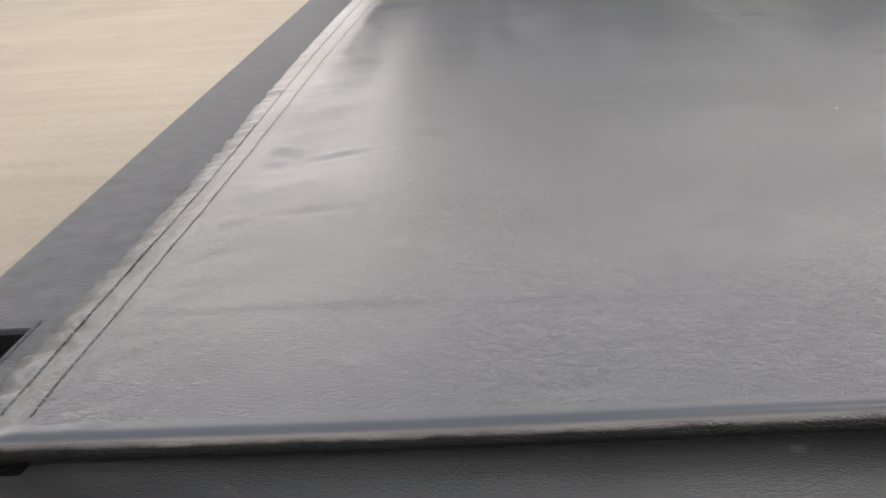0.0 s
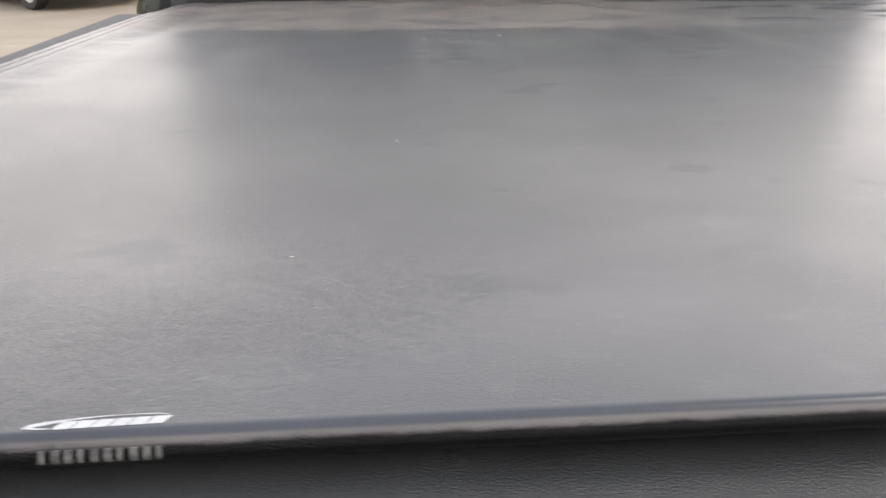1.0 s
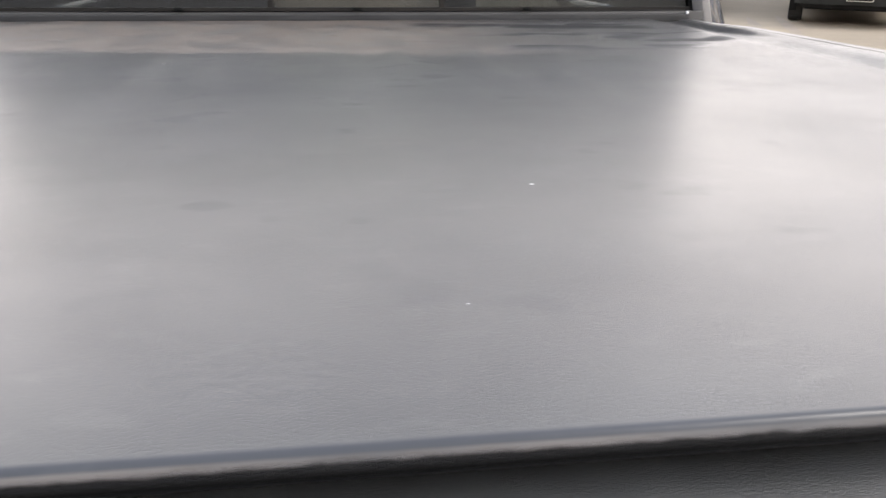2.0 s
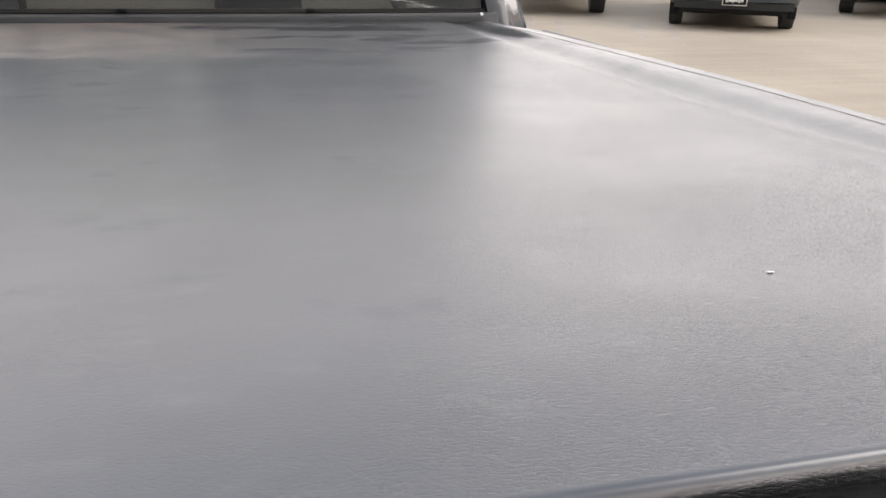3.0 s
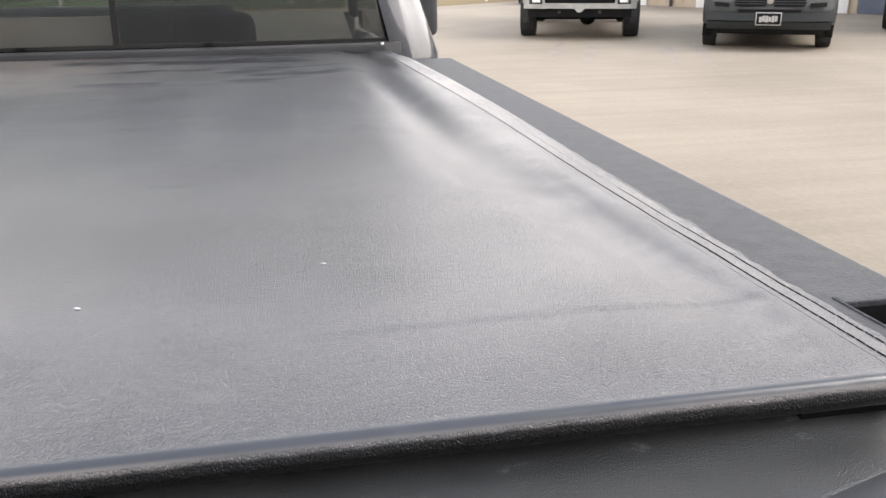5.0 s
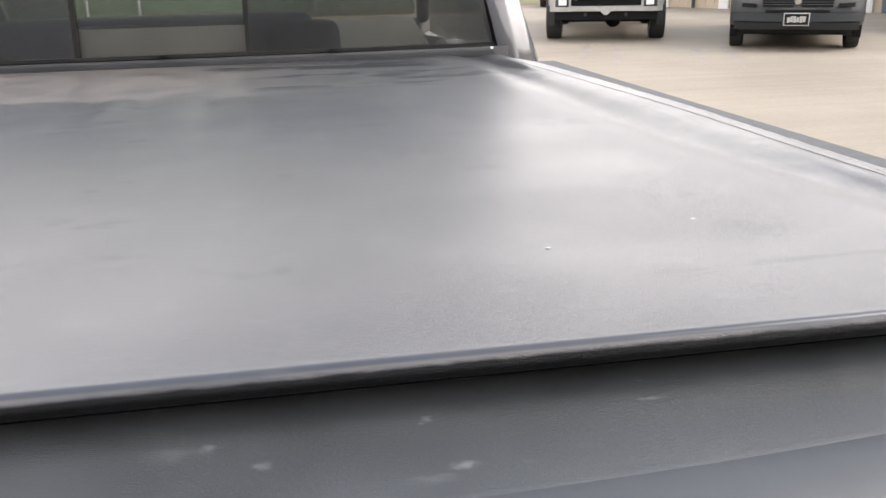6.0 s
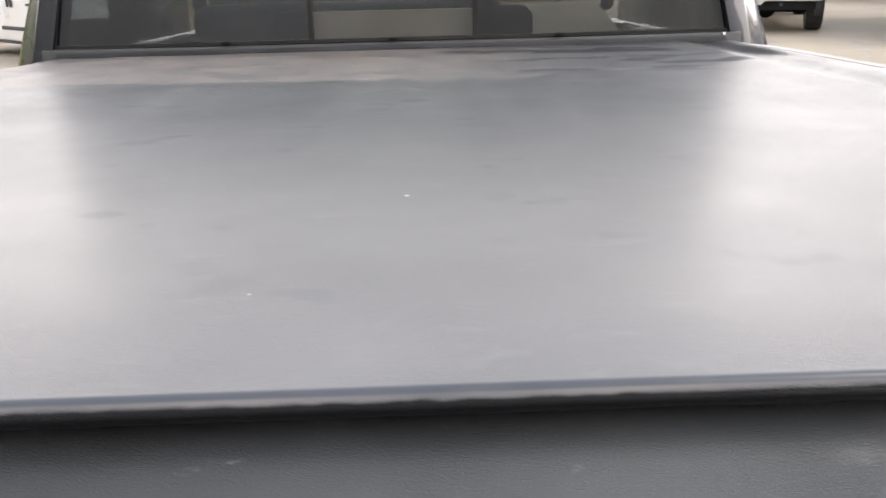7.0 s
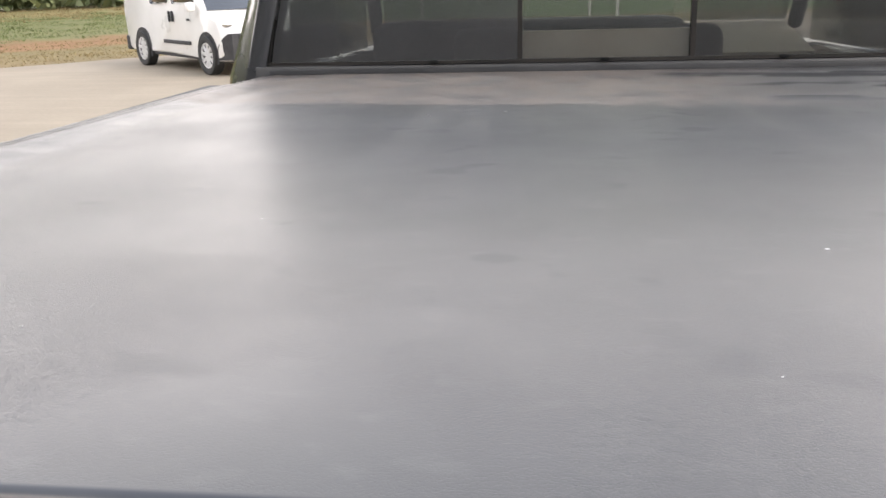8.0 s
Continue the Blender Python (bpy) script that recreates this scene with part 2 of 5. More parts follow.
VINYL = vinyl_material()
CONCRETE = concrete_material()
THREAD = material("dark_thread", (0.006, 0.006, 0.006), (0.014, 0.013, 0.012), rough=0.9, fine=900, spec=0.1)
# black of seals and clips, also the shade painted into gaps and the pocket
SEAL_SHADE = material("matt_black_seal_and_shade", (0.004, 0.004, 0.004), (0.009, 0.009, 0.009), rough=0.95, fine=400, bump=0.2, spec=0.15)
RUBBER = material("black_rubber", (0.012, 0.012, 0.012), (0.03, 0.03, 0.03), rough=0.7, fine=400, bump=0.1)
def cap_material():
    """Textured black plastic with chalky scuffs and nicks."""
    m = material("textured_black_plastic", (0.036, 0.0365, 0.0365), (0.060, 0.061, 0.060), rough=0.40, scale=9, fine=1500, bump=0.7, spec=0.75)
    n, l, b = nodes_of(m)
    n["Bump"].inputs["Distance"].default_value = 0.0007
    co = n.new("ShaderNodeTexCoord")
    mp = n.new("ShaderNodeMapping")
    mp.inputs["Scale"].default_value = (1.0, 2.2, 1)
    mp.inputs["Rotation"].default_value = (0, 0, 0.3)
    l.new(co.outputs["Object"], mp.inputs["Vector"])
    t = n.new("ShaderNodeTexNoise")
    t.inputs["Scale"].default_value = 26
    t.inputs["Detail"].default_value = 7
    t.inputs["Roughness"].default_value = 0.7
    l.new(mp.outputs["Vector"], t.inputs["Vector"])
    r = n.new("ShaderNodeMapRange")
    r.inputs["From Min"].default_value = 0.64
    r.inputs["From Max"].default_value = 0.74
    r.inputs["To Max"].default_value = 0.6
    l.new(t.outputs["Fac"], r.inputs["Value"])
    old = b.inputs["Base Color"].links[0].from_socket
    mx = n.new("ShaderNodeMix")
    mx.data_type = "RGBA"
    l.new(r.outputs["Result"], mx.inputs[0])
    l.new(old, mx.inputs[6])
    mx.inputs[7].default_value = (0.34, 0.34, 0.34, 1)
    # single pale rub marks: place, half length, half width, strength
    ragged = n.new("ShaderNodeTexNoise")
    ragged.inputs["Scale"].default_value = 320
    ragged.inputs["Detail"].default_value = 5
    l.new(co.outputs["Object"], ragged.inputs["Vector"])
    colour = mx.outputs[2]
    for x, y, rx, ry, strength in ((0.360, -0.034, 0.010, 0.0050, 0.32), (0.345, -0.041, 0.018, 0.0060, 0.13), (0.457, -0.004, 0.012, 0.0018, 0.30), (0.236, -0.007, 0.020, 0.0070, 0.12),
                                   (0.251, -0.006, 0.007, 0.0035, 0.28), (0.274, -0.020, 0.008, 0.0035, 0.30), (-0.498, 0.010, 0.005, 0.0030, 0.35)):
        spot = n.new("ShaderNodeMapping")
        spot.inputs["Location"].default_value = (-x / rx, -y / ry, 0)
        spot.inputs["Scale"].default_value = (1 / rx, 1 / ry, 0)
        l.new(co.outputs["Object"], spot.inputs["Vector"])
        far = n.new("ShaderNodeVectorMath")
        far.operation = "LENGTH"
        l.new(spot.outputs["Vector"], far.inputs[0])
        rag = n.new("ShaderNodeMath")
        rag.operation = "MULTIPLY_ADD"
        rag.inputs[1].default_value = 1.6
        l.new(ragged.outputs["Fac"], rag.inputs[0])
        l.new(far.outputs["Value"], rag.inputs[2])
        fade = n.new("ShaderNodeMapRange")
        fade.interpolation_type = "SMOOTHSTEP"
        for key, v in (("From Min", 0.75), ("From Max", 1.65), ("To Min", strength), ("To Max", 0.0)):
            fade.inputs[key].default_value = v
        l.new(rag.outputs[0], fade.inputs["Value"])
        rub = n.new("ShaderNodeMix")
        rub.data_type = "RGBA"
        l.new(fade.outputs["Result"], rub.inputs[0])
        l.new(colour, rub.inputs[6])
        rub.inputs[7].default_value = (0.30, 0.30, 0.29, 1)
        colour = rub.outputs[2]
    l.new(colour, b.inputs["Base Color"])
    return m


CAP = cap_material()
RAIL = material("grey_textured_plastic", (0.026, 0.027, 0.0285), (0.062, 0.063, 0.0645), rough=0.64, scale=60, fine=420, bump=1.0, spec=0.3)
PAINT = material("dark_grey_metallic_paint", (0.050, 0.052, 0.056), (0.066, 0.068, 0.073), rough=0.24, metal=0.55, scale=3, fine=1500, coat=1.0)
GASKET = material("matt_gasket", (0.012, 0.011, 0.010), (0.024, 0.021, 0.018), rough=0.7, fine=300, spec=0.2)
CHROME = material("chrome", (0.65, 0.65, 0.66), (0.8, 0.8, 0.8), rough=0.12, metal=1.0, spread=0.05)
BRIGHT = material("dull_chrome", (0.40, 0.40, 0.39), (0.52, 0.52, 0.50), rough=0.32, metal=0.75)
ALLOY = material("cast_alloy", (0.42, 0.43, 0.44), (0.6, 0.6, 0.6), rough=0.35, metal=0.8)
PLATE_INK = material("worn_plate_print", (0.30, 0.29, 0.26), (0.42, 0.41, 0.38), rough=0.6, scale=30, fine=200)
WHITE_INK = material("white_print", (0.72, 0.72, 0.72), (0.85, 0.85, 0.84), rough=0.5, scale=400, fine=900)
GREY_INK = material("faded_grey_print", (0.035, 0.035, 0.032), (0.15, 0.143, 0.132), rough=0.6, scale=300, fine=900)
BEIGE = material("beige_panel_fabric", (0.34, 0.285, 0.245), (0.41, 0.35, 0.305), rough=0.9, fine=300, bump=0.2)
TRIM = material("dark_cabin_trim", (0.02, 0.02, 0.022), (0.05, 0.05, 0.052), rough=0.75, fine=200)
SMOKED = glass("smoked_cab_glass", (0.47, 0.482, 0.475), gloss=0.10)
PRIVACY = glass("tinted_cab_glass", (0.41, 0.425, 0.425), gloss=0.15)
CLEAR = glass("lightly_tinted_glass", (0.68, 0.695, 0.68))
LIP = material("grey_moulded_plastic", (0.037, 0.038, 0.039), (0.060, 0.061, 0.063), rough=0.40, scale=6, fine=1700, bump=1.0)
CHALK = material("chalky_spot", (0.20, 0.20, 0.20), (0.34, 0.33, 0.32), rough=0.9, fine=900)
LINT = material("white_lint", (0.58, 0.58, 0.57), (0.70, 0.70, 0.69), rough=0.8, fine=900)


# ---- mesh helpers ----
def finish(bm, smooth=35):
    bmesh.ops.recalc_face_normals(bm, faces=bm.faces[:])
    for f in bm.faces:
        f.smooth = True
    for e in bm.edges:
        if len(e.link_faces) == 2:
            e.smooth = e.calc_face_angle(0) < radians(smooth)
    return bm


def part(name, bm, mat, parent=None, label="", smooth=35):
    """One mesh object from a bmesh, under a thing or a part."""
    finish(bm, smooth)
    me = bpy.data.meshes.new(name)
    bm.to_mesh(me)
    bm.free()
    me.materials.append(mat)
    ob = new(name, me)
    if parent is not None:
        ob.parent = parent
    if label:
        ob["label"] = label
    return ob


def thing(name, m, label, category, group="", kind=""):
    ob = new(name)
    ob.empty_display_size = 0.2
    ob.matrix_world = m
    return tagged(ob, label, category, group, kind)


def box(x0, x1, y0, y1, z0, z1, bevel=0.0, seg=2, bm=None):
    """A box, its edges rounded, added to bm."""
    tmp = bmesh.new()
    bmesh.ops.create_cube(tmp, size=1)
    for v in tmp.verts:
        v.co = Vector(((x0 + x1) / 2 + v.co.x * (x1 - x0), (y0 + y1) / 2 + v.co.y * (y1 - y0), (z0 + z1) / 2 + v.co.z * (z1 - z0)))
    if bevel:
        bmesh.ops.bevel(tmp, geom=tmp.edges[:], offset=bevel, segments=seg, affect="EDGES", profile=0.5)
    return tmp if bm is None else merge(bm, tmp)


def merge(bm, other, m=None):
    if m is not None:
        bmesh.ops.transform(other, matrix=m, verts=other.verts[:])
    me = bpy.data.meshes.new("tmp")
    other.to_mesh(me)
    other.free()
    bm.from_mesh(me)
    bpy.data.meshes.remove(me)
    return bm


def rod(p, q, r, sides=10, r2=None, bm=None):
    """A closed round bar from p to q."""
    p, q = Vector(p), Vector(q)
    tmp = bmesh.new()
    bmesh.ops.create_cone(tmp, cap_ends=True, segments=sides, radius1=r, radius2=r if r2 is None else r2, depth=(q - p).length)
    m = Matrix.Translation((p + q) / 2) @ (q - p).to_track_quat("Z", "Y").to_matrix().to_4x4()
    bmesh.ops.transform(tmp, matrix=m, verts=tmp.verts[:])
    return tmp if bm is None else merge(bm, tmp)


def strip(profile, stations, bm=None, closed=True, caps=True):
    """Sweeps a (y, z)-like ring: profile(s) gives the ring's 3D points at each station."""
    bm = bm or bmesh.new()
    rings = [[bm.verts.new(p) for p in profile(s)] for s in stations]
    k = len(rings[0])
    for a, b in zip(rings, rings[1:]):
        for i in range(k if closed else k - 1):
            j = (i + 1) % k
            bm.faces.new((a[i], a[j], b[j], b[i]))
    if caps and closed:
        bm.faces.new(rings[0][::-1])
        bm.faces.new(rings[-1])
    return bm


def lathe(outline, sides=28, axis="x", closed=False):
    """Turns (along, radius) points round an axis."""
    bm = bmesh.new()
    rings = []
    for a, r in outline:
        ring = []
        for i in range(sides):
            c, s = math.cos(2 * math.pi * i / sides) * r, math.sin(2 * math.pi * i / sides) * r
            ring.append(bm.verts.new((a, c, s) if axis == "x" else (c, s, a)))
        rings.append(ring)
    pairs = list(zip(rings, rings[1:])) + ([(rings[-1], rings[0])] if closed else [])
    for p, q in pairs:
        for i in range(sides):
            j = (i + 1) % sides
            bm.faces.new((p[i], p[j], q[j], q[i]))
    if not closed:
        bm.faces.new(rings[0][::-1])
        bm.faces.new(rings[-1])
    return bm


def wheel(parent, at, radius, width, spokes=5, rim_mat=None, side=1):
    """A wheel on a vehicle: tyre with tread blocks, dished rim with spokes. at: hub centre, in the vehicle's frame."""
    w = new("wheel")
    w.parent = parent
    w.location = at
    h = width / 2
    rr = radius * 0.66
    tyre = lathe([(-h * 0.8, rr), (-h, rr + (radius - rr) * 0.45), (-h * 0.94, radius * 0.965), (-h * 0.72, radius), (0, radius * 1.003),
                  (h * 0.72, radius), (h * 0.94, radius * 0.965), (h, rr + (radius - rr) * 0.45), (h * 0.8, rr)], 36, closed=True)
    for i in range(36):
        a = 2 * math.pi * i / 36
        blk = box(-h * 0.7, h * 0.7, -0.02, 0.02, radius * 0.995, radius * 1.012)
        merge(tyre, blk, Matrix.Rotation(a, 4, "X"))
    part("tyre", tyre, RUBBER, w, "black rubber tyre")
    o = h * 0.75 * side
    rim = lathe([(-h * 0.8, rr), (h * 0.8, rr), (h * 0.8, rr * 0.93), (0, rr * 0.88), (-h * 0.8, rr * 0.93)], 36, closed=True)
    merge(rim, lathe([(o - 0.05 * side, 0.01), (o - 0.05 * side, rr * 0.3), (o, rr * 0.22), (o, 0.01)], 18))
    for i in range(spokes):
        a = 2 * math.pi * i / spokes
        sp = box(o - 0.06 * side if side > 0 else o, o - 0.015 if side > 0 else o + 0.06, -rr * 0.13, rr * 0.13, rr * 0.15, rr * 0.95, 0.008, 1)
        merge(rim, sp, Matrix.Rotation(a, 4, "X"))
    part("rim", rim, rim_mat or ALLOY, w)
    disc = lathe([(-0.02, 0.02), (-0.02, rr * 0.86), (0.0, rr * 0.86), (0.0, 0.02)], 24)
    part("brake_backing", disc, TRIM, w)
    return w


# ---- the pickup's bed cover ----
Z = 1.42       # cover's level, in the pickup's frame
SEAM = 0.772   # inner seam, either side
FRONT = 1.768  # cover's cab end


def bell(v, c, w):
    return math.exp(-((v - c) / w) ** 2)


def step(v, a, b):
    t = min(1, max(0, (v - a) / (b - a)))
    return t * t * (3 - 2 * t)


def lift(y):
    """The side seams ride up on the rails' hardware away from the tail."""
    return 0.0060 * step(y, 0.22, 0.75) * (1 - step(y, 1.42, 1.7))


def sheet_z(x, y):
    """The stretched sheet: sag between bows, slack along the side seams, folds and puckers."""
    ax = abs(x)
    z = Z
    z -= 0.0001 * (0.5 - 0.5 * math.cos(2 * math.pi * (y - 0.03) / 0.56)) * step(0.74 - ax, 0, 0.3) * step(y, 0.02, 0.3)
    # slack valley beside the seam, and the roll of slack just inside it
    line = 0.716 + 0.004 * math.sin(9 * y) - 0.006 * bell(y, 0.8, 0.3) + 0.026 * step(y, 0.95, 1.6) + 0.020 * (1 - step(y, 0.22, 0.5)) if x > 0 else 0.728 + 0.010 * math.sin(9 * y + x) - 0.030 * step(y, 1.0, 1.5)
    amp = (0.0078 if x > 0 else 0.0014) * step(y, -0.02, 0.28) * (0.82 + 0.18 * math.sin(8.5 * y + (0.8 if x > 0 else 2.1)))
    amp += (0.007 if x > 0 else 0.002) * bell(y, 1.46, 0.20)
    z -= amp * bell(ax, line, 0.027 + (0.010 if x > 0 else 0.02) * step(y, 1.1, 1.5) + (0.004 if x > 0 else 0) * (1 - step(y, 0.2, 0.5)))
    z += (0.0020 if x > 0 else 0.0008) * step(y, 0.15, 0.4) * bell(ax, line - 0.065, 0.03)
    # the fold left by rolling, close to the tail
    fy = 0.083 + 0.004 * math.sin(11 * ax)
    z += 0.00027 * math.tanh((y - fy) / 0.0014) * bell(y, fy, 0.024) * step(ax, 0.42, 0.66) * (0.7 + 0.5 * noise.noise((x * 25, 0, 8)))
    # puckers beside the seam
    if x < 0:
        for cx, cy, lx, ly, h, k in ((-0.706, 0.320, 0.022, 0.005, -0.0008, 0.35), (-0.706, 0.329, 0.022, 0.004, 0.0008, 0.35), (-0.745, 0.325, 0.016, 0.006, -0.0007, -0.4), (-0.75, 0.345, 0.014, 0.005, 0.0008, -0.4),
                                     (-0.71, 0.21, 0.022, 0.005, -0.0009, 0.1)):
            z += h * bell(x, cx, lx) * bell(y - k * (x - cx), cy, ly)
    else:
        for cx, cy, lx, ly, h, k in ((0.735, 0.350, 0.020, 0.014, 0.0004, -0.9), (0.728, 0.325, 0.022, 0.014, -0.0004, -0.9), (0.765, 0.085, 0.006, 0.006, -0.0018, 0)):
            z += h * bell(x, cx, lx) * bell(y - k * (x - cx), cy, ly)
    z += (0.0016 if x < 0 else 0.0008) * noise.noise((x * 14, (y - 0.35 * x) * 24, 5.0)) * bell(ax, 0.742, 0.028) * step(y, 0.02, 0.2)
    z += 0.0006 * noise.noise((x * 40, (y - 0.5 * x) * 70, 6.0)) * bell(ax, 0.757, 0.014)
    # pull ripples off the front bow
    fan = x * (1 + 0.55 * (1.1 - y))
    z += 0.0020 * (0.55 + 0.45 * math.sin(7 * x + 1)) * math.sin(34 * fan + 6 * math.sin(4 * fan)) * bell(y, 1.02, 0.13) * step(0.7 - ax, 0, 0.2)
    z += lift(y) * (step(ax, 0.692, 0.750) if x > 0 else step(ax, 0.705, 0.772))
    z += 0.0003 * bell(y, 1.10, 0.03) * step(0.7 - ax, 0, 0.15)
    z -= 0.0015 * bell(y, 1.45, 0.25) * step(0.75 - ax, 0, 0.2)
    return z + 0.0003 * noise.noise((x * 3.1, y * 3.1, 0.3)) + 0.00008 * noise.noise((x * 11, y * 9, 1.7))


def graded(a, b, n, near, power=1.7):
    """n + 1 stations from a to b, closer together towards near."""
    t = [i / n for i in range(n + 1)]
    return [a + (b - a) * (v ** power if near == "a" else 1 - (1 - v) ** power) for v in t]


# the sheet's tail end wraps a bar, round above and tucked back below: (y, drop) going round from beneath
BAR = 0.0060
ROLL = [(0.030, 0.0154), (0.012, 0.0152), (0.005, 0.0149), (0.0006, 0.0138), (-0.0024, 0.0122), (-0.0045, 0.0102), (-0.0060, 0.0081)] + [(-0.0059, 0.0068), (-0.0056, 0.0059), (-0.0051, 0.0050), (-0.0046, 0.0040), (-0.0040, 0.0029), (-0.0034, 0.0018), (-0.0026, 0.0008), (-0.0014, 0.0002), (-0.0004, 0.0000)]


def tail_set(x, y):
    """The tail edge stands back a little towards its one end."""
    return -0.0032 * step(-x, 0.45, 0.68) * (1 - step(y, 0.0, 0.06))


def roll_point(x, i, level):
    """Point i of the roll at x: crinkled where the vinyl is gathered over the bar's edge."""
    y, drop = ROLL[i]
    k = bell(drop, 0.0036, 0.0016)
    w = k * (0.00015 * noise.noise((x * 22, 0.2, 0.5)) + 0.00035 * noise.noise((x * 95, 0.9, i * 0.35)) + 0.0005 * noise.noise((x * 260, 2.0, i * 0.8)))
    return (x, y + w + tail_set(x, y), level - drop + w * 0.8)


def roll_front(drop):
    """Where the wrapped bar's face stands at a depth below the sheet."""
    for (y0, d0), (y1, d1) in zip(ROLL, ROLL[1:]):
        if d1 <= drop <= d0:
            return y0 + (y1 - y0) * (drop - d0) / (d1 - d0)
    return 0.0


def cover_sheet():
    n = 620
    xs = [-SEAM + 2 * SEAM * i / n for i in range(n + 1)]
    ys = graded(0.0012, FRONT, 300, "a", 1.6)
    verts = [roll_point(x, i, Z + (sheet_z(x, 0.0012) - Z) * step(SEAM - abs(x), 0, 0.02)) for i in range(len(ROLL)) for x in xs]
    verts += [(x, y + tail_set(x, y), sheet_z(x, y) + (Z + lift(y) - sheet_z(x, y)) * (1 - step(SEAM - abs(x), 0, 0.02))) for y in ys for x in xs]
    verts += [(x, FRONT + 0.012, Z - 0.006) for x in xs] + [(x, FRONT + 0.014, Z - 0.03) for x in xs]
    k = len(xs)
    faces = [(j * k + i, j * k + i + 1, (j + 1) * k + i + 1, (j + 1) * k + i) for j in range(len(ROLL) + len(ys) + 1) for i in range(k - 1)]
    me = bpy.data.meshes.new("cover_sheet")
    me.from_pydata(verts, [], faces)
    for p in me.polygons:
        p.use_smooth = True
    me.materials.append(VINYL)
    ob = new("cover_sheet", me)
    ob.parent = cover
    return ob


cover = thing("tonneau_cover", RAKE, "black grained vinyl roll-up cover over the bed, dusty at the cab", "bed cover")
cover_sheet()

# the bar inside the rolled tail end, and the seal below it, blackened as gap shade
part("tail_bar", strip(lambda x: [(x, 0.012, 1.4062), (x, 0.0050, 1.4066), (x, -0.0020, 1.4110), (x, -0.0030, 1.4140), (x, 0.0010, 1.4175), (x, 0.032, 1.4175), (x, 0.032, 1.4062)], [-0.766, 0.766]), RUBBER, cover, "black tail bar inside the rolled edge")
part("tail_skirt", strip(lambda x: [(x, 0.020, 1.4036), (x, 0.018, 1.3990), (x, 0.020, 1.3958), (x, 0.048, 1.3962), (x, 0.048, 1.4036)], [-0.804 + 1.608 * i / 40 for i in range(41)]),
     SEAL_SHADE, cover, "tail seal, blackened as the shade of the gap under the roll")

# side hems: a folded, puckered welt lying on the rail, sewn with two rows of dark thread
def hem(s):
    def ring(y):
        q = [0.5 + 0.9 * noise.noise((s * 3.0, (y - 0.0016 * i) * 52, 0.12 * i)) + 0.7 * noise.noise((s * 5.0, (y - 0.0016 * i) * 120, 2.0 + 0.1 * i)) for i in range(8)]
        calm = (0.7 if s > 0 else 0.5) * step(y, 0.12 if s > 0 else 0.35, 0.3 if s > 0 else 0.8)
        q = [0.5 + (v - 0.5) * (1 - calm) for v in q]
        w = 0.8095 + (1 - calm) * 0.65 * (0.0026 * noise.noise((s, y * 30, 4.0)) + 0.0012 * noise.noise((s, y * 90, 6.0)) + 0.0004 * noise.noise((s, y * 210, 8.0))) + 0.012 * step(y, 0.3, 1.2)
        k = w - 0.8095
        low = 1.3975 if y > 0.002 else 1.4095
        Z = 1.42 + lift(y)
        edge = [(SEAM, Z + 0.0001), (SEAM + 0.003, Z + 0.0001), (SEAM + 0.0075 + k * 0.3, Z - 0.0008 + 0.0009 * q[2]), (SEAM + 0.0125 + k * 0.5, Z - 0.0025 + 0.0013 * q[3]),
                (SEAM + 0.0185 + k * 0.6, Z - 0.0042), (SEAM + 0.0220 + k * 0.7, Z - 0.0064 + 0.0034 * q[5]), (w - 0.004, Z - 0.0108 + 0.0044 * q[6]), (w, Z - 0.0170 + 0.0026 * q[7])]
        if s > 0:
            # pulled flat on top, its rim puffed out and falling steeply to the rail
            w = 0.7915 + 0.0075 * step(y, 0.08, 0.32) + 0.012 * step(y, 0.3, 1.2) + (1 - calm) * (0.0016 * noise.noise((s, y * 40, 4.0)) + 0.0009 * noise.noise((s, y * 110, 6.0)))
            g = w - 0.7850
            edge = [(SEAM, Z + 0.0001), (SEAM + 0.0030, Z + 0.0001), (0.7765, Z - 0.0002), (0.7765 + 0.35 * (g + 0.0085), Z + 0.0004 * q[2]), (0.7850 + 0.004 * step(y, 0.3, 1.2), Z - 0.0006 + 0.0003 * q[3]),
                    (w - 0.55 * (g - 0.004 * step(y, 0.3, 1.2)), Z + 0.0009 * q[4]), (w - 0.0006, Z - 0.0022 + 0.0016 * q[5]), (w + 0.0008 * q[6], Z - 0.0085 + 0.0020 * q[6])]
        rise = 0.28 + 0.27 * step(y, 0.15, 0.6) if s < 0 else 0
        y += tail_set(s * 0.79, y)
        return [(s * x, y, max(z + (Z - z) * rise * (0.6 if i == 7 else 1), low + 0.0004)) for i, (x, z) in enumerate(edge)] + [
                (s * (w - 0.003), y, low), (s * (SEAM + 0.01), y, low + 0.001), (s * SEAM, y, max(low + 0.001, 1.408))]
    bm = bmesh.new()
    tail = ring(0.0012)

    def station(v):
        if v >= 0:
            return ring(0.0012 + (FRONT - 0.0012) * v)
        y, drop = ROLL[int(round(len(ROLL) + v))]
        return [(x, roll_point(x, int(round(len(ROLL) + v)), 0)[1], 1.4088 if i > 7 else max(1.4092, z - drop)) for i, (x, yy, z) in enumerate(tail)]
    return strip(station, list(range(5 - len(ROLL), 0)) + [i / 620 for i in range(621)], bm)


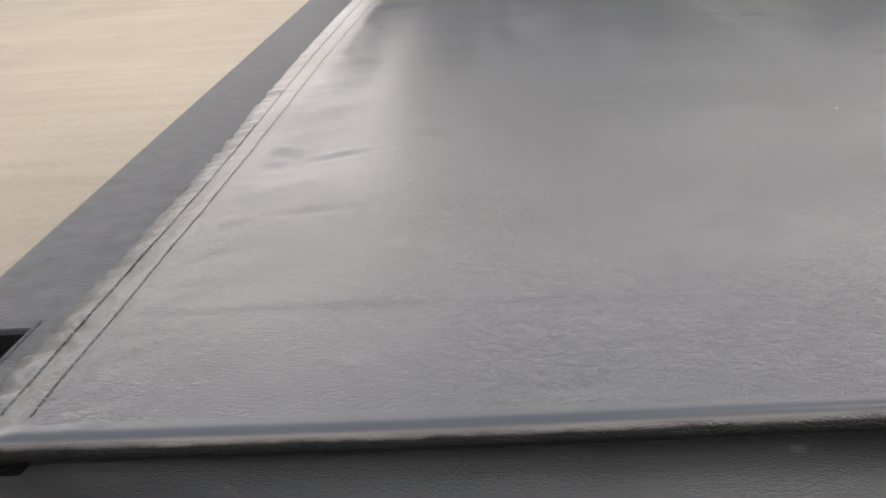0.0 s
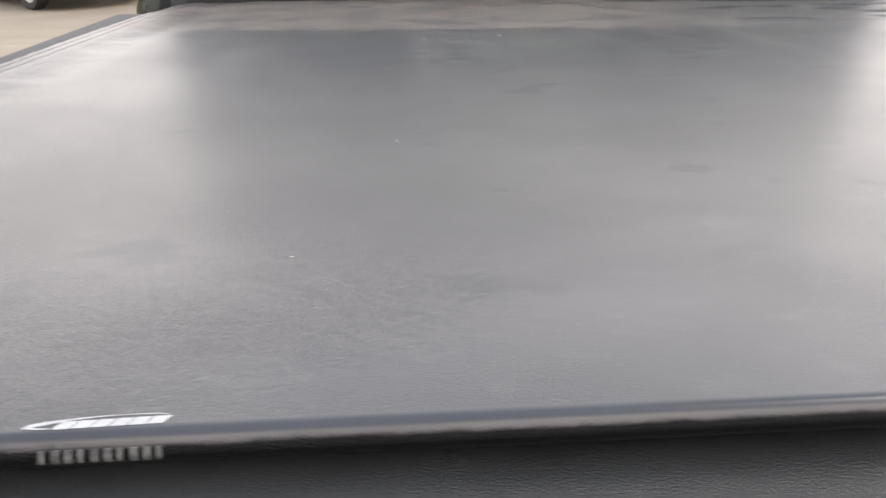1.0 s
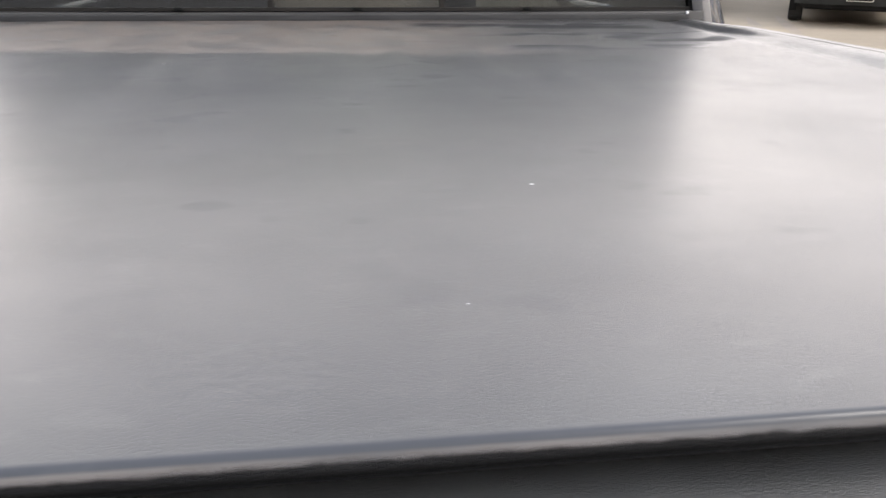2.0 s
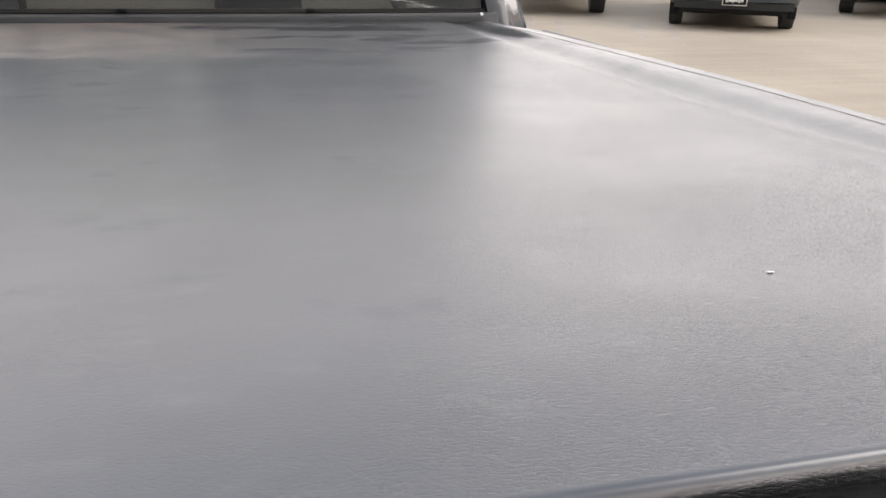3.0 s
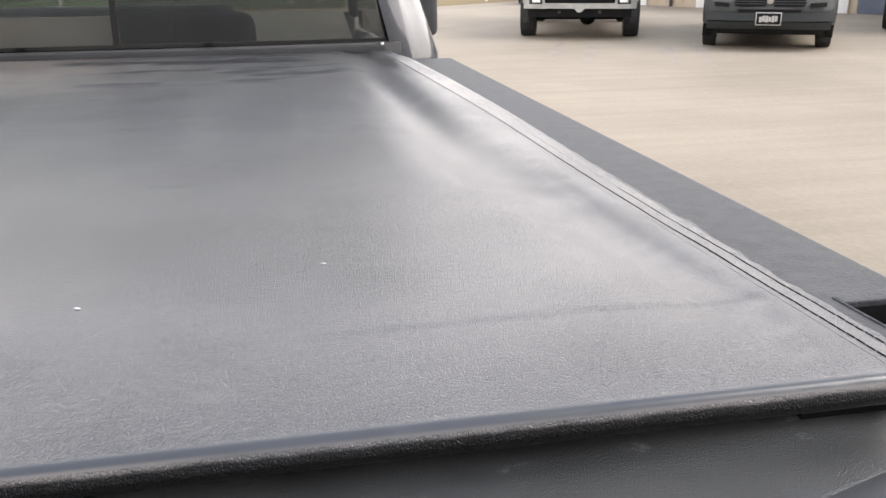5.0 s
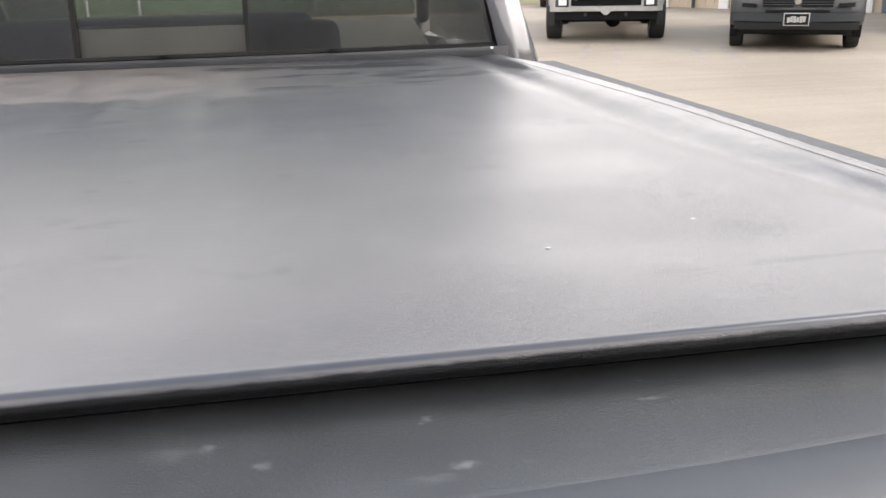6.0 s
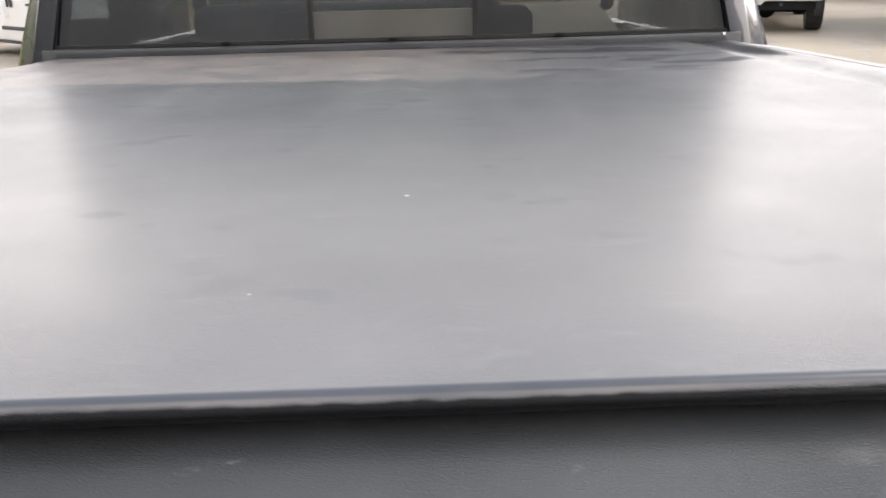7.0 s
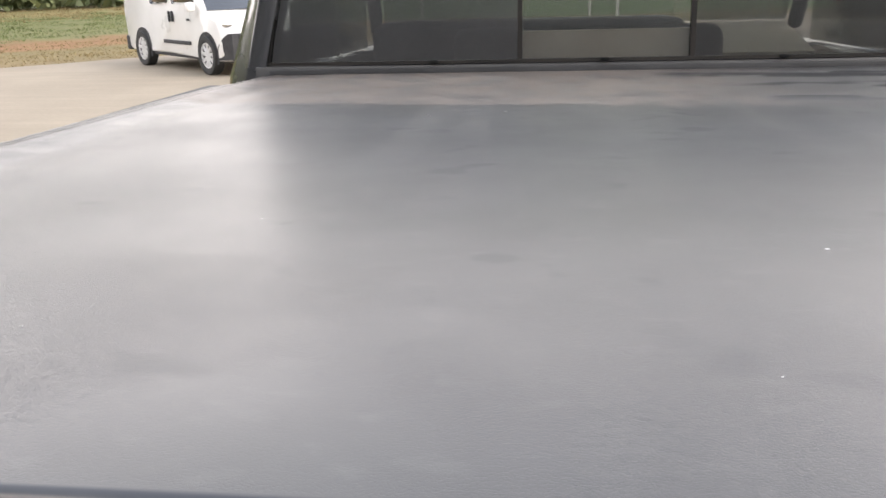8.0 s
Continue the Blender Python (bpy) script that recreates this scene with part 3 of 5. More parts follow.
def stitches(s, inner):
    bm = bmesh.new()
    y = 0.006
    while y < FRONT - 0.02:
        k = 0.012 * step(y, 0.3, 1.2)
        x = (0.775 if s < 0 else 0.7763) if inner else 0.7905 + k * 0.6 if s < 0 else 0.7850 + k / 3
        zz = Z + lift(y) + (0.0001 if inner else -0.0003 if s > 0 else -0.0039 * (0.72 - 0.27 * step(y, 0.15, 0.6)))
        wob = 0.0009 * noise.noise((s, y * 16, 7.0 if inner else 9.0)) + 0.0004 * noise.noise((s, y * 90, 3.0))
        hw = 0.00017 * (1 - 0.45 * step(y, 0.22, 0.6))
        box(s * (x + wob) - hw, s * (x + wob) + hw, y, y + 0.0052, zz - 0.0008, zz + 0.0003, bm=bm)
        y += 0.0064
    return bm


for s in (-1, 1):
    part("side_hem", hem(s), VINYL, cover, "puckered sewn vinyl hem", 80)
    for inner in (True, False):
        tagged(part("seam_thread", stitches(s, inner), THREAD, cover, "dark sewing thread"), kind="stuff")

# printed emblem at the tail edge: a swoosh over six slanted bars, a faded line of bars below it
def sheet_top(y):
    """Just above the sheet where it starts to bend over the tail bar."""
    return Z + 0.0003 - (BAR - math.sqrt(max(0.0, BAR ** 2 - min(0.0, y + 0.0002) ** 2)))


def emblem(parent):
    em = bmesh.new()
    x0, length, y0 = -0.4705, 0.045, 0.0030
    # crescent: thin along the top, thick round its blunt end, tapering off below
    spine = [(1.0, 0.0030, 0.0003), (0.93, 0.0038, 0.0004), (0.75, 0.0040, 0.0005), (0.5, 0.0034, 0.0007), (0.3, 0.0021, 0.0012), (0.15, 0.0005, 0.0020), (0.05, -0.0008, 0.0022), (0.02, -0.0016, 0.0014), (0.10, -0.0024, 0.0008), (0.22, -0.0028, 0.0003)]
    ribs = []
    for i, (u, v, w) in enumerate(spine):
        a, b = spine[max(0, i - 1)], spine[min(len(spine) - 1, i + 1)]
        way = Vector(((b[0] - a[0]) * length, b[1] - a[1], 0)).normalized()
        side = Vector((-way.y, way.x, 0)) * w / 2
        mid = Vector((x0 + u * length, y0 + v, 0))
        ribs.append([em.verts.new((q.x, q.y, sheet_top(q.y))) for q in (mid + side, mid - side)])
    for p, q in zip(ribs, ribs[1:]):
        em.faces.new((p[0], p[1], q[1], q[0]))
    bmesh.ops.solidify(em, geom=em.faces[:], thickness=0.0003)
    part("printed_crescent", em, WHITE_INK, parent, "white printed crescent")
    # six slanted bars side by side
    for i in range(6):
        a = x0 + 0.0100 + i * 0.0058
        bm = bmesh.new()
        corners = [(a + u + 0.45 * (v + 0.0032), y0 + v + 0.0010 * i / 5) for u, v in ((0, -0.0032), (0.0053, -0.0032), (0.0053, 0.0013), (0, 0.0013))]
        bm.faces.new([bm.verts.new((x, y, sheet_top(y))) for x, y in corners])
        bmesh.ops.solidify(bm, geom=bm.faces[:], thickness=0.0003)
        part("printed_bar", bm, WHITE_INK, parent, "white slanted printed bar")
    # a faded line of ten bars on the wrapped face
    for i in range(10):
        a = -0.4635 + i * 0.0040
        b = a + (0.0024 if i % 3 else 0.0018)
        rows = [0.0044 + 0.0008 * r for r in range(6)]
        part("faded_bar", strip(lambda d: [(a, roll_front(d) - 0.0007, Z - d), (b, roll_front(d) - 0.0007, Z - d), (b, roll_front(d) + 0.0004, Z - d), (a, roll_front(d) + 0.0004, Z - d)], rows), GREY_INK, parent, "faded grey printed bar")


emblem(cover)

# lint and crumbs on the sheet
def fleck(x, y, size, turn):
    bm = bmesh.new()
    bmesh.ops.create_icosphere(bm, subdivisions=1, radius=1)
    for v in bm.verts:
        v.co = Vector((v.co.x * size, v.co.y * size * 0.45, v.co.z * size * 0.28 + size * 0.2)) * (1 + 0.25 * noise.noise(v.co * 3 + Vector((x, y, 0))))
    finish(bm)
    me = bpy.data.meshes.new("lint_fleck")
    bm.to_mesh(me)
    bm.free()
    me.materials.append(LINT if y < 0.9 else CHALK)
    ob = new("lint_fleck", me)
    ob.matrix_world = RAKE @ pose(x, y, sheet_z(x, y), 0, 0, turn)
    tagged(ob, "small white lint fleck lying on the bed cover", "lint", "flecks on the cover")


for x, y, size, turn in ((0.053, 0.307, 0.0019, 10), (0.449, 0.142, 0.0019, -15), (0.566, 0.183, 0.0014, 20), (-0.400, 0.145, 0.0010, 30), (-0.347, 0.378, 0.0012, 0), (-0.024, 0.108, 0.0009, 50), (-0.191, 1.015, 0.0036, 5),
                         (-0.30, 0.99, 0.0032, -8)):
    fleck(x, y, size, turn)


# ---- the pickup itself ----
truck = thing("pickup_truck", RAKE, "dark grey metallic pickup with covered bed and tinted rear window", "pickup")


def rail_x(y):
    """The rail's outer edge: the bed widens a little towards the cab."""
    return 0.8835 + 0.042 * y


RAIL_Z = 1.3975


def bed_rail(s):
    """Rail cap along the bed side, with a stake pocket cut through it near the tail."""
    rail = new("bed_rail")
    rail.parent = truck
    rail["label"] = "grey textured plastic rail cap"
    xi = 0.745
    hx0, hx1, hy0, hy1 = 0.8366, 0.8765, 0.022, 0.1185
    low = RAIL_Z - 0.035

    def ring(y, x0=xi):
        xo = rail_x(y)
        pts = [(x0, low), (x0, RAIL_Z), (xo - 0.006, RAIL_Z), (xo - 0.0025, RAIL_Z - 0.001), (xo - 0.0005, RAIL_Z - 0.0035), (xo, RAIL_Z - 0.008), (xo, low)]
        return [(s * x, y, z) for x, z in pts]
    bm = bmesh.new()
    strip(ring, [hy1, 0.3, 0.6, 0.9, 1.2, 1.5, 1.775], bm)
    strip(ring, [0.019, hy0], bm)
    strip(lambda y: [(s * xi, y, low), (s * xi, y, RAIL_Z), (s * hx0, y, RAIL_Z), (s * hx0, y, low)], [hy0, hy1], bm)
    strip(lambda y: ring(y, hx1), [hy0, hy1], bm)
    part("rail_cap", bm, RAIL, rail, smooth=30)
    rim = bmesh.new()
    ox0, ox1, oy0, oy1 = 0.8345, 0.8805, 0.0192, 0.128
    for a in ((ox0, hx0 - 0.0004, oy0, oy1), (hx1 + 0.0004, ox1, oy0, oy1), (hx0 - 0.0004, hx1 + 0.0004, oy0, hy0 - 0.0004), (hx0 - 0.0004, hx1 + 0.0004, hy1 + 0.0004, oy1)):
        box(min(s * a[0], s * a[1]), max(s * a[0], s * a[1]), a[2], a[3], RAIL_Z - 0.002, RAIL_Z + 0.0008, 0.0004, 1, rim)
    part("pocket_rim", rim, RAIL, rail)
    # the hole's shade is in the colour: its walls are lined near-black
    well = bmesh.new()
    for a in ((hx0 + 0.0003, hx0 + 0.0016, hy0, hy1), (hx1 - 0.0016, hx1 - 0.0003, hy0, hy1), (hx0 + 0.0018, hx1 - 0.0018, hy0 + 0.0003, hy0 + 0.0016), (hx0 + 0.0018, hx1 - 0.0018, hy1 - 0.0016, hy1 - 0.0003)):
        box(min(s * a[0], s * a[1]), max(s * a[0], s * a[1]), a[2], a[3], 1.24, RAIL_Z - 0.002, bm=well)
    box(min(s * hx0, s * hx1), max(s * hx0, s * hx1), hy0, hy1, 1.236, 1.240, bm=well)
    # added black block: the dark corner's shade over the pale rail end
    part("rail_end_shade", box(min(s * 0.744, s * 0.883), max(s * 0.744, s * 0.883), 0.0150, 0.0185, 1.355, 1.3974), SEAL_SHADE, rail, "black block added as shade over the rail end")
    part("pocket_well", well, SEAL_SHADE, rail, "stake pocket well, its shade put into the black colour")


def bedside(s):
    """Bed side panel with a wheel arch, from the rail to the sill."""
    R, hy, hz = 0.47, 0.72, 0.40
    bm = bmesh.new()
    ys = [0.0 + 1.77 * i / 60 for i in range(61)]
    zs = [1.361, 1.35, 1.28, 1.15, 1.02, 0.95, 0.8, 0.66, 0.55]
    out = [-0.002, 0.012, 0.055, 0.985, 0.992, 0.975, 0.985, 0.975, 0.95]
    grid = {}
    for j, y in enumerate(ys):
        lo = 0.55
        if abs(y - hy) < R:
            lo = max(lo, hz + math.sqrt(R * R - (y - hy) ** 2))
        for i, z in enumerate(zs):
            zz = max(z, lo)
            flare = 0.03 * bell(math.hypot(y - hy, zz - hz), R + 0.03, 0.06)
            grid[i, j] = (s * ((rail_x(y) + out[i] if i < 3 else out[i] + 0.02 * (y - 0.4)) + flare), y, zz)
    vs = {k: bm.verts.new(p) for k, p in grid.items()}
    inner = {(i, j): bm.verts.new((p[0] - s * 0.05, p[1], p[2])) for (i, j), p in grid.items()}
    for j in range(60):
        for i in range(len(zs) - 1):
            bm.faces.new((vs[i, j], vs[i + 1, j], vs[i + 1, j + 1], vs[i, j + 1]))
            bm.faces.new((inner[i, j], inner[i, j + 1], inner[i + 1, j + 1], inner[i + 1, j]))
    e = len(zs) - 1
    for j in range(60):
        bm.faces.new((vs[e, j], inner[e, j], inner[e, j + 1], vs[e, j + 1]))
        bm.faces.new((vs[0, j], vs[0, j + 1], inner[0, j + 1], inner[0, j]))
    for j in (0, 60):
        for i in range(e):
            bm.faces.new((vs[i, j], inner[i, j], inner[i + 1, j], vs[i + 1, j]))
    bmesh.ops.remove_doubles(bm, verts=bm.verts[:], dist=1e-5)
    part("bedside", bm, PAINT, truck)


for s in (-1, 1):
    bed_rail(s)
    bedside(s)
part("bed_floor", box(-0.9, 0.9, -0.04, 1.74, 0.62, 0.66, 0.005), TRIM, truck)
part("bed_front_wall", box(-0.87, 0.87, 1.772, 1.788, 0.64, 1.392, 0.006), PAINT, truck)

# tailgate: textured cap whose rear edge bows out, a lighter lip beyond it, and the skin below
def edge_y(x):
    return min(0.002, -0.059 + 0.14 * x ** 4)


def end_drop(x):
    """How far the cap falls away from the cover: less towards the ends, where it is narrow."""
    return min(1, (0.016 - edge_y(x)) / 0.04)


tailgate = new("tailgate")
tailgate.parent = truck
tg_x = [-0.875 + 1.75 * i / 60 for i in range(61)]
part("tailgate_cap", strip(lambda x: [(x, 0.062, 1.35), (x, 0.062, 1.3945), (x, 0.040, 1.3957), (x, 0.016, 1.3953)] + [(x, 0.016 + (edge_y(x) - 0.016) * f, 1.3953 - (1.3953 - z) * end_drop(x)) for f, z in ((0.12, 1.3924), (0.24, 1.3886), (0.36, 1.3854), (0.5, 1.3833), (0.7, 1.3811), (0.93, 1.3797), (0.985, 1.3793), (1.0, 1.3790), (1.0, 1.35))], tg_x),
     CAP, tailgate, "scuffed textured black plastic cap")
part("spoiler_lip", strip(lambda x: [(x, edge_y(x) - back, z + 0.0163 * (1 - end_drop(x))) for back, z in ((-0.003, 1.345), (-0.003, 1.3792), (0.0008, 1.3791), (0.010, 1.3784), (0.028, 1.3745), (0.036, 1.3700), (0.040, 1.360), (0.038, 1.345))], tg_x),
     LIP, tailgate, "grey plastic lip along the tailgate")
part("tailgate_skin", strip(lambda x: [(x, 0.05, 0.72), (x, 0.05, 1.344), (x, edge_y(x) * 0.6 - 0.01, 1.344), (x, edge_y(x) * 0.5 - 0.02, 1.25), (x, edge_y(x) * 0.4 - 0.02, 1.0), (x, edge_y(x) * 0.4 - 0.015, 0.74), (x, edge_y(x) * 0.3, 0.72)], tg_x),
     PAINT, tailgate)
part("tailgate_handle", box(-0.13, 0.13, -0.075, -0.045, 1.12, 1.20, 0.012), TRIM, tailgate, "black latch handle")

# cab back: window frame, three panes, gasket, clips
BACK = 1.797
SASH = material("dull_grey_cab_paint", (0.034, 0.033, 0.032), (0.055, 0.053, 0.05), rough=0.5, scale=5, fine=300)
part("cab_back_panel", box(-0.84, 0.84, BACK, BACK + 0.05, 0.62, 1.438, 0.006), SASH, truck)


def lean(x, z, depth=0.0):
    """A point of the cab's back, which leans forward going up."""
    return (x, BACK + depth + 0.06 * (z - 1.43) + 0.012 * (abs(x) / 0.82) ** 4, z)


def back_quad(xa, xb, za, zb, d0, d1, nx=14, ta=0.0, tb=0.0):
    """A slab on the leaning back, from depth d0 to d1; ta, tb shift its upper corners sideways."""
    bm = bmesh.new()
    def ring(u):
        x0 = xa + (xb - xa) * u
        x1 = (xa + ta) + (xb + tb - xa - ta) * u
        return [lean(x0, za, d0), lean(x1, zb, d0), lean(x1, zb, d1), lean(x0, za, d1)]
    return strip(ring, [i / nx for i in range(nx + 1)], bm)


rear_window = new("rear_window")
rear_window.parent = truck
ZB, ZT = 1.4462, 1.91
part("pane", back_quad(-0.811, -0.197, ZB, ZT, 0.006, 0.011, ta=0.09), PRIVACY, rear_window, "dark privacy-tinted fixed pane")
part("pane", back_quad(0.196, 0.811, ZB, ZT, 0.006, 0.011, tb=-0.09), SMOKED, rear_window, "smoked fixed pane")
part("pane", back_quad(-0.197, 0.196, ZB, ZT, 0.013, 0.018), CLEAR, rear_window, "lighter sliding middle pane")
part("gasket", back_quad(-0.811, 0.811, 1.4385, 1.4460, -0.002, 0.02), GASKET, rear_window, "brownish-black lower gasket")
part("gasket", back_quad(-0.715, 0.715, ZT, ZT + 0.02, -0.002, 0.02), GASKET, rear_window)
for xa in (-0.202, 0.191):
    part("slider_frame", back_quad(xa, xa + 0.011, ZB, ZT, 0.002, 0.02, 2), GASKET, rear_window)
part("side_gasket", back_quad(-0.8205, -0.8113, 1.415, ZT, -0.003, 0.02, 2, 0.098, 0.0945), SEAL_SHADE, rear_window)
part("side_gasket", back_quad(0.8113, 0.8205, 1.415, ZT, -0.003, 0.02, 2, -0.0945, -0.098), SEAL_SHADE, rear_window)
# black strip put in for the shaded gap between cab and cover
part("cab_gap_shade", box(-0.80, 0.80, BACK - 0.012, BACK - 0.001, 1.405, 1.4305, 0.003), RUBBER, truck, "black strip drawn as the dark gap along the cab")
for x in (-0.398, -0.001, 0.397):
    part("window_clip", box(x - 0.010, x + 0.010, BACK - 0.010, BACK - 0.001, 1.4400, 1.4468, 0.002), SEAL_SHADE, rear_window, "small black clip")

part("corner_tab", box(0.791, 0.799, BACK - 0.006, BACK - 0.001, 1.4305, 1.4375, 0.002), WHITE_INK, rear_window, "small white corner tab")

# pillars and cab shell
def pillar(s):
    def ring(z):
        k = 0.24 * max(0, z - 1.40)
        o = 0.33 * max(0, z - 1.39)
        y = BACK + 0.06 * (z - 1.43)
        return [(s * (0.8212 - k), y + 0.002, z), (s * (0.866 - k), y + 0.008, z), (s * (0.872 - k), y + 0.013, z), (s * (0.897 - o), y + 0.040, z), (s * (0.925 - o), y + 0.070, z), (s * (0.948 - o), y + 0.105, z),
                (s * (0.957 - o), y + 0.14, z), (s * (0.957 - o), y + 0.16, z), (s * (0.823 - k), y + 0.10, z)]
    part("rear_pillar", strip(ring, [1.36, 1.40, 1.5, 1.6, 1.7, 1.8, 1.94]), PAINT, truck, "dark glossy grey pillar")


for s in (-1, 1):
    pillar(s)


def extruded_body(profile, half, cols=16, round_by=0.05, plan=None, tumble=None, inner=None):
    """A car body: a side outline (y, z), drawn across the width; plan rounds the nose, tumble narrows the upper part."""
    bm = bmesh.new()
    cy = sum(p[0] for p in profile) / len(profile)
    cz = sum(p[1] for p in profile) / len(profile)
    us = [-1, -0.985, -0.94, -0.86] + [-0.74 + 1.48 * i / cols for i in range(cols + 1)] + [0.86, 0.94, 0.985, 1]
    def ring(u):
        a = abs(u)
        k = round_by * (1 - math.sqrt(max(0, 1 - (max(0, a - 0.8) / 0.2) ** 2)))
        pts = []
        for y, z in profile:
            d = math.hypot(y - cy, z - cz)
            yy, zz = y - (y - cy) / d * k, z - (z - cz) / d * k
            x = half * u * (tumble(zz) if tumble else 1)
            if plan:
                yy += plan(yy, u)
            pts.append((x, yy, zz))
        return pts
    return strip(ring, us, bm)


def dense(profile, step_len=0.12):
    """The outline with points set in along its longer edges."""
    out = []
    for p, q in zip(profile, profile[1:] + profile[:1]):
        n = max(1, int(math.hypot(q[0] - p[0], q[1] - p[1]) / step_len))
        out += [(p[0] + (q[0] - p[0]) * i / n, p[1] + (q[1] - p[1]) * i / n) for i in range(n)]
    return out


def nose_plan(front, back, amount):
    """Rounds the nose in plan: corners drawn back by amount at the front, fading to none at back."""
    return lambda y, u: amount * u * u * abs(u) * max(0, min(1, (back - y) / (back - front)))


def face_patch(x0, x1, z0, z1, y_of, thick=0.02, nx=12, slant=0.0):
    """A panel that follows a rounded nose; y_of(x, z) is the nose there."""
    def ring(u):
        x = x0 + (x1 - x0) * u
        return [(x, y_of(x, z0) + thick * 0.5, z0 + slant * abs(x)), (x, y_of(x, z0) - thick * 0.5, z0 + slant * abs(x)), (x, y_of(x, z1) - thick * 0.5, z1 + slant * abs(x)), (x, y_of(x, z1) + thick * 0.5, z1 + slant * abs(x))]
    return strip(ring, [i / nx for i in range(nx + 1)])


def arch_disc(y, z, r, x, s, t=0.012):
    """Dark wheel-well mouth on a flank."""
    bm = bmesh.new()
    ring = [(y + r * math.cos(a), z + r * math.sin(a)) for a in [math.pi * (-0.12 + 1.24 * i / 24) for i in range(25)]]
    def sect(d):
        return [(x + s * d, yy, zz) for yy, zz in ring]
    return strip(sect, [-0.1, t], bm)


# ---- rest of the pickup: cab, doors, bonnet, wheels ----
def pickup_front(parent):
    part("cab_floor", box(-0.88, 0.88, 1.842, 3.6, 0.55, 0.62, 0.01), TRIM, parent)
    for s in (-1, 1):
        for y0, y1 in ((1.97, 2.70), (2.705, 3.62)):
            door = part("door", box(min(s * 0.89, s * 0.955), max(s * 0.89, s * 0.955), y0, y1, 0.60, 1.40, 0.03, 3), PAINT, parent)
            part("door_handle", box(min(s * 0.956, s * 0.98), max(s * 0.956, s * 0.98), y0 + 0.1, y0 + 0.3, 1.22, 1.26, 0.008), CHROME, door, "chrome handle")
        part("side_window", box(min(s * 0.885, s * 0.892), max(s * 0.885, s * 0.892), 1.975, 3.35, 1.402, 1.89), CLEAR, parent, "tinted side window")
        part("windscreen_pillar", rod((s * 0.90, 3.64, 1.46), (s * 0.80, 2.95, 1.93), 0.03), TRIM, parent)
        part("wing", box(min(s * 0.90, s * 0.985), max(s * 0.90, s * 0.985), 3.625, 5.05, 0.86, 1.36, 0.05, 3), PAINT, parent)
        m = new("door_mirror")
        m.parent = parent
        part("mirror_shell", box(min(s * 1.02, s * 1.22), max(s * 1.02, s * 1.22), 3.35, 3.47, 1.36, 1.60, 0.03, 3), TRIM, m)
        part("mirror_arm", rod((s * 0.97, 3.42, 1.42), (s * 1.06, 3.42, 1.45), 0.025), TRIM, m)
        part("tail_lamp", box(min(s * 0.80, s * 0.975), max(s * 0.80, s * 0.975), -0.085, -0.061, 1.02, 1.33, 0.01), RED_LENS, parent, "red tail lamp lens")
        part("head_lamp", box(min(s * 0.62, s * 0.95), max(s * 0.62, s * 0.95), 5.02, 5.10, 0.98, 1.2, 0.03, 2), CHROME, parent)
        wheel(parent, (s * 0.84, 0.72, 0.40), 0.40, 0.27, 6, side=s)
        wheel(parent, (s * 0.84, 4.35, 0.505), 0.40, 0.27, 6, side=s)
    part("roof", extruded_body(dense([(1.81, 1.925), (1.90, 1.985), (2.4, 2.005), (2.9, 1.975), (2.98, 1.93)]), 0.83, round_by=0.02), PAINT, parent)
    part("windscreen", strip(lambda u: [(u * 0.86, 3.64, 1.475), (u * 0.86, 3.645, 1.48), (u * 0.77, 2.985, 1.932), (u * 0.77, 2.98, 1.927)], [-1 + 0.2 * i for i in range(11)]), CLEAR, parent)
    part("bonnet", extruded_body(dense([(3.64, 1.22), (3.64, 1.46), (4.4, 1.41), (5.0, 1.34), (5.08, 1.24)]), 0.9, round_by=0.03), PAINT, parent)
    part("grille", box(-0.6, 0.6, 5.04, 5.11, 0.80, 1.20, 0.03, 2), CHROME, parent)
    part("front_bumper", box(-0.97, 0.97, 5.02, 5.25, 0.62, 0.80, 0.05, 3), CHROME, parent)
    part("rear_bumper", box(-0.95, 0.95, -0.24, -0.09, 0.58, 0.72, 0.04, 3), CHROME, parent)
    part("chassis", box(-0.45, 0.45, -0.05, 5.0, 0.42, 0.55, 0.03), TRIM, parent)
    seat = new("rear_seat")
    seat.parent = parent
    part("seat_back", box(-0.1985, 0.1985, 1.826, 1.85, 0.95, 1.5085, 0.003, 2), BEIGE, seat, "beige panel close behind the middle pane")
    part("seat_side", box(-0.80, -0.265, 1.92, 2.06, 0.95, 1.40, 0.05, 3), TRIM, seat, "dark folded seat back")
    part("seat_side", box(0.265, 0.80, 1.92, 2.06, 0.95, 1.36, 0.05, 3), TRIM, seat, "dark folded seat back")
    for s in (-1, 1):
        front = new("front_seat")
        front.parent = parent
        part("seat_back", box(s * 0.34 - 0.14, s * 0.34 + 0.14, 2.90, 3.02, 0.75, 1.485, 0.05, 3), TRIM, front, "dark seat back")
    part("dashboard", box(-0.84, 0.40, 3.18, 3.62, 1.0, 1.505, 0.06, 3), TRIM, parent)
    # added tan pad: imitates the warm bright streak in the right pane
    part("streak_pad", strip(lambda x: [(x, 3.10, 1.0), (x, 3.10, 1.372), (x, 3.30, 1.415), (x, 3.58, 1.468), (x, 3.62, 1.468), (x, 3.62, 1.0)], [0.401, 0.5, 0.6, 0.72, 0.84]), STREAK_TAN, parent, "tan passenger-side pad added as the warm bright streak in the right pane")


STREAK_TAN = material("tan_streak_pad", (0.30, 0.25, 0.18), (0.40, 0.34, 0.25), rough=0.5, fine=300, bump=0.2)
RED_LENS = material("red_lens", (0.35, 0.01, 0.01), (0.5, 0.02, 0.02), rough=0.15)
